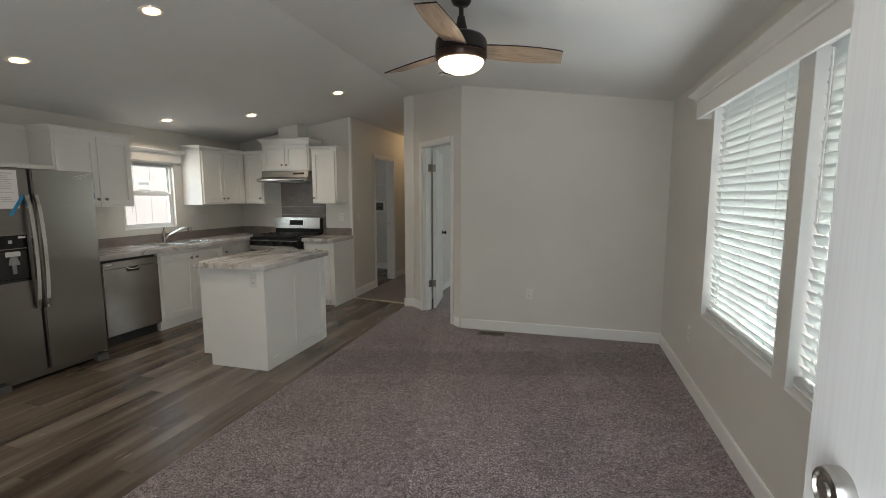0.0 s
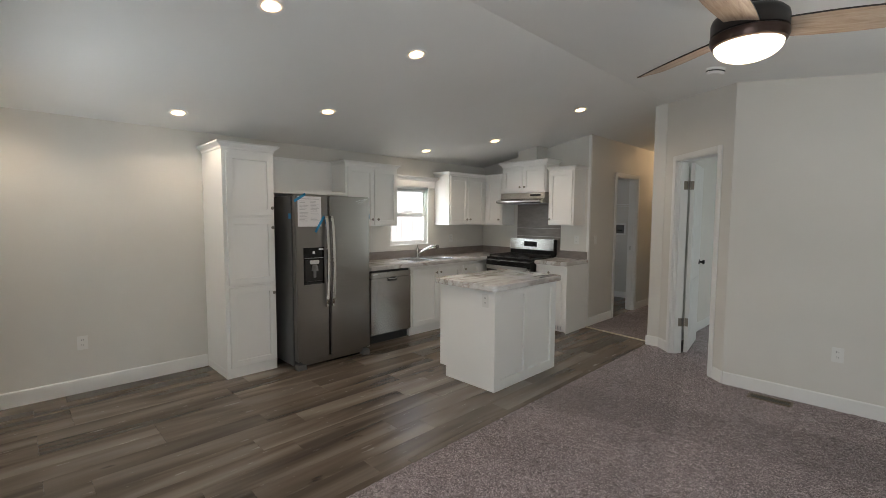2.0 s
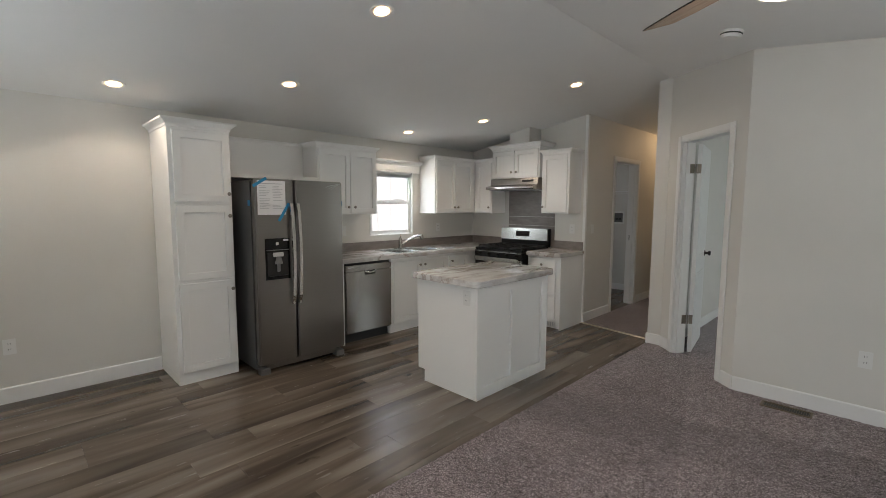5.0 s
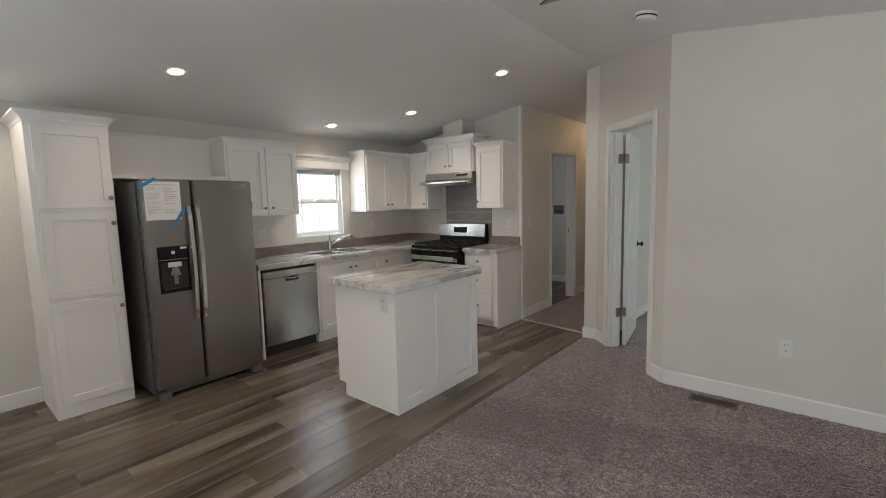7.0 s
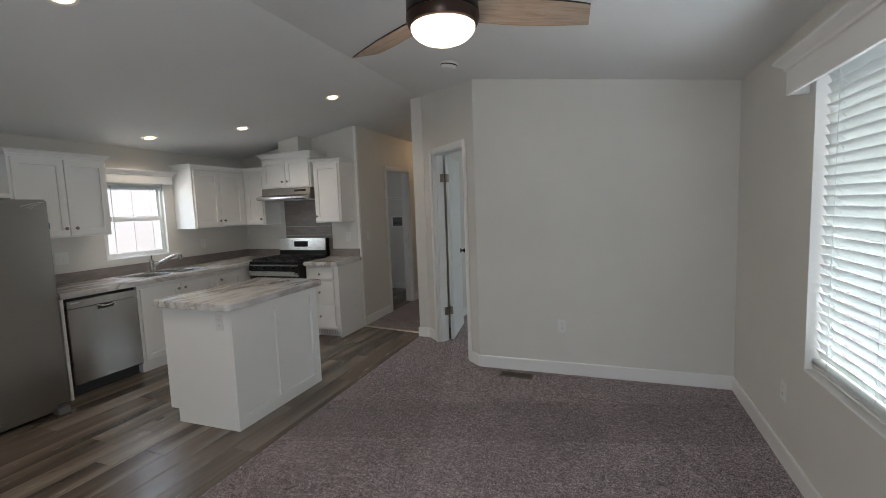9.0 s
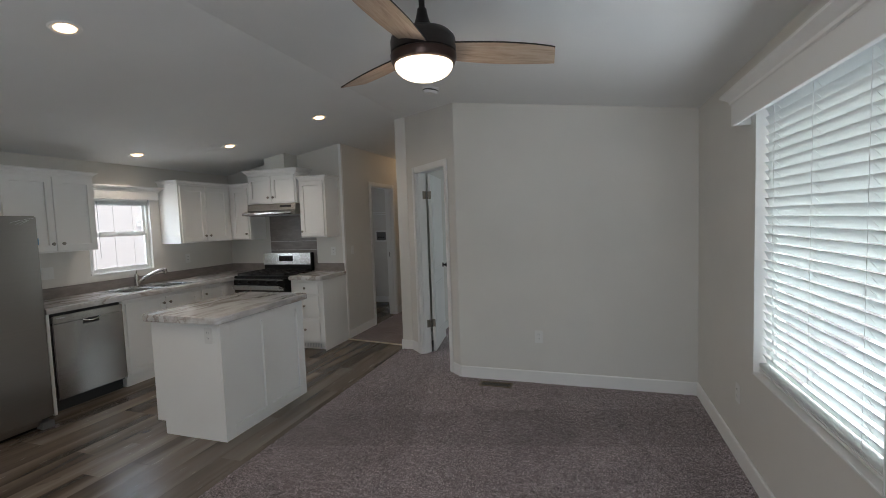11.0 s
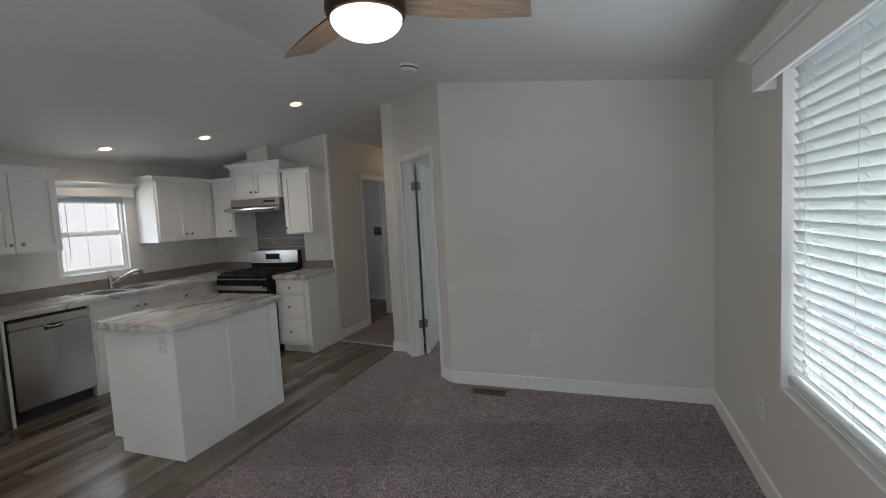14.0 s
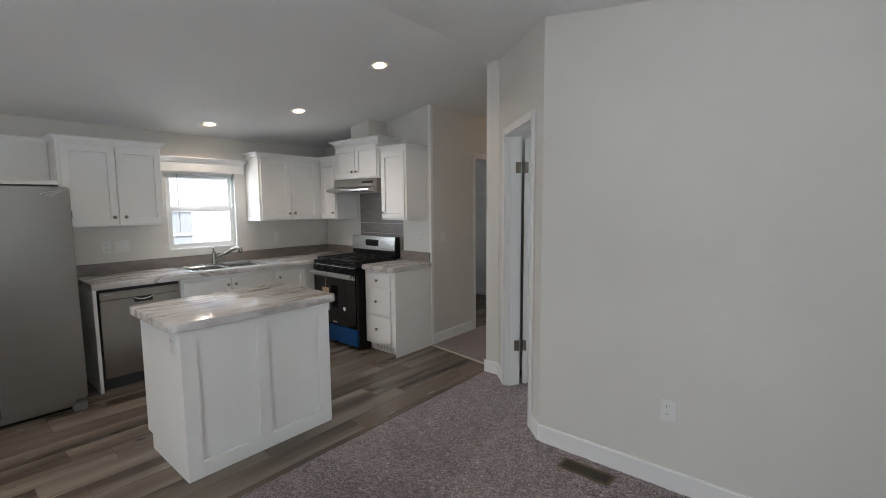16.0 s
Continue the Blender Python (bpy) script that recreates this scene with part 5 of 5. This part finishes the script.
lathe(bm, [(0.0655, -0.017), (0.0665, -0.019), (0.0665, -0.024), (0.0645, -0.026)], (-1.15, 4.24, sz), sup, 32)
part("vent_band", bm, M_SLOT, sd)

# ceiling fan
FX, FY = -0.60, 2.552
fan = thing("ceiling_fan", (FX, FY, 2.188), "dark bronze ceiling fan with three wood blades and lit bowl", "ceiling fan")
fz = ceil_z(FX)
bm = BM()
lathe(bm, [(0.058, 0.012), (0.058, -0.008), (0.054, -0.026), (0.042, -0.040), (0.016, -0.047)], (FX, FY, fz), (0.13, 0, 1), 32)
part("canopy", bm, M_BLACKMETAL, fan, smooth=True)
bm = BM()
lathe(bm, [(0.0135, 2.458), (0.0135, fz - 0.04)], (FX, FY, 0), seg=16)
part("downrod", bm, M_BLACKMETAL, fan, smooth=True)
bm = BM()
lathe(bm, [(0.018, 2.503), (0.021, 2.499), (0.027, 2.465), (0.038, 2.431), (0.052, 2.409), (0.056, 2.403)], (FX, FY, 0), seg=28)
part("yoke_cover", bm, M_BLACKMETAL, fan, smooth=True)
bm = BM()
lathe(bm, [(0.05, 2.411), (0.085, 2.407), (0.125, 2.389), (0.142, 2.371), (0.146, 2.355), (0.146, 2.307), (0.140, 2.303)], (FX, FY, 0), seg=40)
part("motor_housing", bm, M_BLACKMETAL, fan, smooth=True)
bm = BM()
lathe(bm, [(0.140, 2.3025), (0.148, 2.298), (0.148, 2.279), (0.140, 2.261), (0.130, 2.256)], (FX, FY, 0), seg=40)
part("light_ring", bm, M_BRONZE, fan, "brown bronze trim ring", smooth=True)
bm = BM()
lathe(bm, [(0.1300, 2.2555), (0.1274, 2.2421), (0.1197, 2.2292), (0.1073, 2.2174), (0.0906, 2.2071), (0.0702, 2.1987), (0.0471, 2.1926), (0.0221, 2.189)], (FX, FY, 0), seg=40)
bowl = part("light_bowl", bm, M_GLOBE, fan, "glowing opal glass bowl", smooth=True)
bowl.visible_shadow = False


def blade_mesh():
    """A blade along x, broad in the middle and cut aslant at the tip."""
    bm = BM()
    k = 16
    pitch = radians(-13)
    lo, hi, lo2, hi2 = [], [], [], []
    for i in range(k + 1):
        s = i / k
        x = 0.115 + 0.520 * s
        w = 0.056 + 0.026 * math.sin(math.pi * min(1, 0.10 + s * 0.72))
        lead = w * (1.0 - 0.12 * s ** 3)
        trail = -w * (1.0 - 0.10 * s ** 4)
        for arr, y, dx, dz in ((lo, trail, -0.030 * s ** 8, -0.0035), (hi, lead, 0.022 * s ** 8, -0.0035), (lo2, trail, -0.030 * s ** 8, 0.0035), (hi2, lead, 0.022 * s ** 8, 0.0035)):
            arr.append(bm.verts.new((x + dx, y * math.cos(pitch), dz + y * math.sin(pitch))))
    for i in range(k):
        bm.faces.new([lo[i], lo[i + 1], hi[i + 1], hi[i]])
        bm.faces.new([lo2[i], hi2[i], hi2[i + 1], lo2[i + 1]])
        bm.faces.new([lo[i], lo2[i], lo2[i + 1], lo[i + 1]])
        bm.faces.new([hi[i], hi[i + 1], hi2[i + 1], hi2[i]])
    bm.faces.new([lo[0], hi[0], hi2[0], lo2[0]])
    bm.faces.new([lo[k], lo2[k], hi2[k], hi[k]])
    bmesh.ops.recalc_face_normals(bm, faces=bm.faces[:])
    me = bpy.data.meshes.new("blade")
    for f in bm.faces:
        f.material_index = 0 if f.normal.z < -0.5 else 1
    bm.to_mesh(me)
    bm.free()
    me.materials.append(M_BLADE)
    me.materials.append(M_BLACKMETAL)
    return me


bl = blade_mesh()
for a in (29, 149, 269):
    ob = piece("blade", bl, (FX, FY, 2.323), fan)
    ob.rotation_euler = (0, 0, radians(a))
fanlamp = new("fan_lamp", bpy.data.lights.new("fan_lamp", "POINT"))
fanlamp.data.energy, fanlamp.data.color, fanlamp.data.shadow_soft_size = FAN_W, (1.0, 0.80, 0.58), 0.10
fanlamp.location = (FX, FY, 2.228)


# ---- plates, registers ----
def outlet(face, u, n, z, label):
    root = thing("outlet", face.at(u, n, z - 0.058), label, "outlet", "wall outlets")
    bm = BM()
    box(bm, u - 0.036, u + 0.036, n + 0.0005, n + 0.006, z - 0.058, z + 0.058, face, 0.002)
    part("cover_plate", bm, M_PLASTIC, root)
    for c in (-0.021, 0.021):
        bm = BM()
        box(bm, u - 0.017, u + 0.017, n + 0.0062, n + 0.0085, z + c - 0.0145, z + c + 0.0145, face, 0.001)
        r = part("receptacle", bm, M_PLASTIC, root)
        for du, h in ((-0.007, 0.006), (0.006, 0.005)):
            bm = BM()
            box(bm, u + du - 0.0012, u + du + 0.0012, n + 0.0086, n + 0.0089, z + c - h + 0.003, z + c + h + 0.003, face)
            part("slot", bm, M_SLOT, r)
    return root


def switch(face, u, n, z, gangs, label):
    root = thing("light_switch", face.at(u, n, z - 0.058), label, "light switch")
    w = 0.036 + 0.023 * (gangs - 1)
    bm = BM()
    box(bm, u - w, u + w, n + 0.0005, n + 0.006, z - 0.058, z + 0.058, face, 0.002)
    part("cover_plate", bm, M_PLASTIC, root)
    for g in range(gangs):
        c = u + (g - (gangs - 1) / 2) * 0.046
        bm = BM()
        box(bm, c - 0.016, c + 0.016, n + 0.0062, n + 0.0095, z - 0.033, z + 0.033, face, 0.0015)
        part("rocker", bm, M_PLASTIC, root)
    return root


BACK = Face((0, YB, 0), (1, 0, 0), (0, -1, 0))
outlet(BACK, -0.347, 0, 0.447, "white duplex outlet on the living room wall")
outlet(WESTW, 0.605, 0, 0.425, "white duplex outlet low on the wall")
outlet(WESTW, 3.340, 0, 1.178, "white duplex outlet above the counter")
switch(WESTW, 3.462, 0, 1.178, 2, "white double rocker switch above the counter")
outlet(WESTW, 5.042, 0, 1.180, "white duplex outlet above the backsplash")
outlet(KEND, -3.150, 0, 1.195, "white duplex outlet beside the range")
switch(HALLW, 5.995, 0, 1.195, 1, "white rocker switch at the hall mouth")
ISE = Face((0, IY0, 0), (1, 0, 0), (0, -1, 0))
outlet(ISE, -2.520, 0, 0.785, "white duplex outlet on the island end")
outlet(FRONT, -3.0, 0, 0.36, "white duplex outlet below the front window")
outlet(EASTW, 3.72, 0, 0.43, "white duplex outlet near the window")


def register(name, x0, x1, y0, y1, z, long_x, label, mat):
    root = thing(name, ((x0 + x1) / 2, (y0 + y1) / 2, z), label, "floor register", "floor registers")
    bm = BM()
    f = 0.014
    for a in ((x0, x1, y0, y0 + f), (x0, x1, y1 - f, y1), (x0, x0 + f, y0 + f, y1 - f), (x1 - f, x1, y0 + f, y1 - f)):
        box(bm, *a, z, z + 0.006, bevel=0.0015)
    part("frame", bm, mat, root)
    bm = BM()
    box(bm, x0 + f, x1 - f, y0 + f, y1 - f, z - 0.001, z + 0.0005)
    part("well", bm, M_SLOT, root)
    span = (x1 - x0 if long_x else y1 - y0) - 2 * f
    k = int(span / 0.0135)
    for i in range(k):
        s = f + span * (i + 0.5) / k
        bm = BM()
        if long_x:
            box(bm, x0 + s - 0.0016, x0 + s + 0.0016, y0 + f, y1 - f, z + 0.001, z + 0.0030)
        else:
            box(bm, x0 + f, x1 - f, y0 + s - 0.0016, y0 + s + 0.0016, z + 0.001, z + 0.0030)
        part("louvre", bm, mat, root)


register("floor_register", -0.885, -0.583, 4.538, 4.650, 0.013, True, "bronze metal floor register set in the carpet", M_BRASS)
register("floor_register", -3.49, -3.225, -0.045, 0.060, 0.0005, True, "brown metal floor register set in the planks", M_BRASS)

# ---- laundry room seen through the hall ----
LB = Face((0, 8.40, 0), (1, 0, 0), (0, -1, 0))
ws = thing("wire_shelf", (-3.9, 8.25, 1.70), "white wire shelf on diagonal brackets", "shelf")
for n in (0.02, 0.30):
    bm = BM()
    tube(bm, [LB.at(-4.83, n, 1.74), LB.at(-3.09, n, 1.74)], 0.005, 8)
    part("rail", bm, M_TRIM, ws)
bm = BM()
tube(bm, [LB.at(-4.83, 0.30, 1.70), LB.at(-3.09, 0.30, 1.70)], 0.005, 8)
part("lip_rail", bm, M_TRIM, ws)
for i in range(56):
    u = -4.80 + i * 0.0305
    bm = BM()
    box(bm, u - 0.0015, u + 0.0015, 0.02, 0.30, 1.743, 1.746, LB)
    part("wire", bm, M_TRIM, ws)
for u in (-3.35, -4.2):
    bm = BM()
    tube(bm, [LB.at(u, 0.28, 1.72), LB.at(u + 0.001, 0.006, 1.45)], 0.006, 8)
    part("bracket", bm, M_TRIM, ws)
wb = thing("washer_box", (-3.70, 8.39, 1.20), "white recessed washer valve box with hoses", "washer box")
bm = BM()
for a in ((-3.83, -3.80, 1.18, 1.40), (-3.60, -3.57, 1.18, 1.40), (-3.80, -3.60, 1.18, 1.21), (-3.80, -3.60, 1.37, 1.40)):
    box(bm, a[0], a[1], 0.001, 0.012, a[2], a[3], LB, 0.002)
part("frame", bm, M_PLASTIC, wb)
# dark plate colours in the shade inside the white valve box
bm = BM()
box(bm, -3.80, -3.60, 0.001, 0.003, 1.21, 1.37, LB)
part("flat_recess", bm, M_FOOT, wb)
for u in (-3.75, -3.70, -3.65):
    bm = BM()
    lathe(bm, [(0.016, 0), (0.016, 0.02), (0.010, 0.035)], LB.at(u, 0.0035, 1.265), LB.n, 12)
    part("valve", bm, M_RUBBER, wb)
bm = BM()
prism(bm, [(XW, YK + 0.12, -0.005), (XH0 - 0.002, YK + 0.12, -0.005), (XH0 - 0.002, 8.40, -0.005), (XW, 8.40, -0.005)], [(XW, YK + 0.12, 0.001), (XH0 - 0.002, YK + 0.12, 0.001), (XH0 - 0.002, 8.40, 0.001), (XW, 8.40, 0.001)])
structure("floor_laundry", bm, M_PLANK, "dark wood-look vinyl laundry floor", "floor")

# ---- outdoors ----
bm = BM()
box(bm, -600, 600, -600, 600, -0.9, -0.7)
structure("ground", bm, M_GROUND, "pale gravel yard reaching far away", "ground")


def neighbour(name, face, u0, u1, n0, n1, h, windows, label):
    """A low sided house: panelled wall, windows with grids, a pitched roof."""
    root = thing(name, face.at((u0 + u1) / 2, (n0 + n1) / 2, -0.7), label, "house")
    bm = BM()
    box(bm, u0, u1, n0, n1, -0.7, h, face)
    part("wall", bm, M_SIDING, root)
    u = u0
    while u < u1 - 0.1:
        bm = BM()
        box(bm, u + 0.006, min(u + 0.40, u1) - 0.006, n1 + 0.0005, n1 + 0.014, -0.6, h, face)
        part("panel", bm, M_SIDING, root)
        u += 0.40
    for a, b, c, d in windows:
        bm = BM()
        for p in ((a, a + 0.06, c, d), (b - 0.06, b, c, d), (a + 0.06, b - 0.06, c, c + 0.06), (a + 0.06, b - 0.06, d - 0.06, d), ((a + b) / 2 - 0.015, (a + b) / 2 + 0.015, c + 0.06, d - 0.06), (a + 0.06, b - 0.06, (c + d) / 2 - 0.015, (c + d) / 2 + 0.015)):
            box(bm, p[0], p[1], n1 + 0.0145, n1 + 0.05, p[2], p[3], face, 0.004)
        w = part("window", bm, M_VINYL, root)
        bm = BM()
        box(bm, a + 0.06, b - 0.06, n1 + 0.0145, n1 + 0.018, c + 0.06, d - 0.06, face)
        part("pane", bm, M_PANE, w)
    bm = BM()
    e = 0.35
    mid = (n0 + n1) / 2
    prof = [(n1 + e, h - 0.02), (n1 + e, h + 0.12), (mid, h + 1.0), (n0 - e, h + 0.12), (n0 - e, h - 0.02)]
    prism(bm, [face.at(u0 - 0.3, n, z) for n, z in prof], [face.at(u1 + 0.3, n, z) for n, z in prof])
    part("roof", bm, M_ROOF, root)
    return root


neighbour("neighbour_house", Face((-9.2, 0, 0), (0, 1, 0), (1, 0, 0)), -2.0, 13.0, -6.0, 0.0, 2.95, [(4.70, 5.75, 0.50, 1.50)], "white panelled manufactured house next door")
neighbour("neighbour_house", Face((9.5, 0, 0), (0, 1, 0), (-1, 0, 0)), -6.0, 9.0, -6.0, 0.0, 2.3, [(1.0, 2.2, 0.6, 1.9)], "white panelled manufactured house across the yard")

nv2 = thing("wall_vent", (-9.18, 7.830, 1.650), "small white louvred wall vent", "vent")
NVF = Face((-9.186, 0, 0), (0, 1, 0), (1, 0, 0))
bm = BM()
for a in ((7.680, 7.705, 1.650, 1.850), (7.955, 7.980, 1.650, 1.850), (7.705, 7.955, 1.650, 1.675), (7.705, 7.955, 1.825, 1.850)):
    box(bm, a[0], a[1], 0.001, 0.03, a[2], a[3], NVF)
part("frame", bm, M_VINYL, nv2)
for k in range(5):
    bm = BM()
    z = 1.682 + k * 0.028
    prism(bm, [NVF.at(7.706, 0.002, z + 0.018), NVF.at(7.706, 0.025, z), NVF.at(7.706, 0.028, z + 0.003), NVF.at(7.706, 0.005, z + 0.021)], [NVF.at(7.954, 0.002, z + 0.018), NVF.at(7.954, 0.025, z), NVF.at(7.954, 0.028, z + 0.003), NVF.at(7.954, 0.005, z + 0.021)])
    part("louvre", bm, M_VINYL, nv2)

# ---- floor planks, last ----
PW, PL = 0.181, 1.22
floor = tagged(new("floor_planks"), "dark grey-brown wood-look vinyl plank floor", "floor", kind="structure")
floor.location = (-3.45, 2.8, -0.005)
CENTRE[floor] = Vector(floor.location)
shared = {}


def plank_mesh(w, l):
    key = (round(w, 3), round(l, 3))
    if key not in shared:
        bm = BM()
        b = 0.0012
        prism(bm, [(-w / 2, -l / 2, 0), (w / 2, -l / 2, 0), (w / 2, l / 2, 0), (-w / 2, l / 2, 0)], [(-w / 2, -l / 2, 0.0036), (w / 2, -l / 2, 0.0036), (w / 2, l / 2, 0.0036), (-w / 2, l / 2, 0.0036)])
        prism(bm, [(-w / 2, -l / 2, 0.0037), (w / 2, -l / 2, 0.0037), (w / 2, l / 2, 0.0037), (-w / 2, l / 2, 0.0037)], [(-w / 2 + b, -l / 2 + b, 0.005), (w / 2 - b, -l / 2 + b, 0.005), (w / 2 - b, l / 2 - b, 0.005), (-w / 2 + b, l / 2 - b, 0.005)])
        bmesh.ops.recalc_face_normals(bm, faces=bm.faces[:])
        me = bpy.data.meshes.new("plank")
        bm.to_mesh(me)
        bm.free()
        me.materials.append(M_PLANK)
        shared[key] = me
    return shared[key]


rp = random.Random(11)
x = XW
while x < -2.06:
    w = min(PW, -2.062 - x)
    if w < 0.01:
        break
    y = YF - rp.choice((0.0, 0.2, 0.41, 0.61, 0.81, 1.0))
    while y < YK - 0.01:
        a, b = max(y, YF), min(y + PL, YK - 0.001)
        if b - a > 0.02:
            piece("plank", plank_mesh(w - 0.0008, b - a - 0.0008), (x + w / 2, (a + b) / 2, -0.0052), floor)
        y += PL
    x += PW
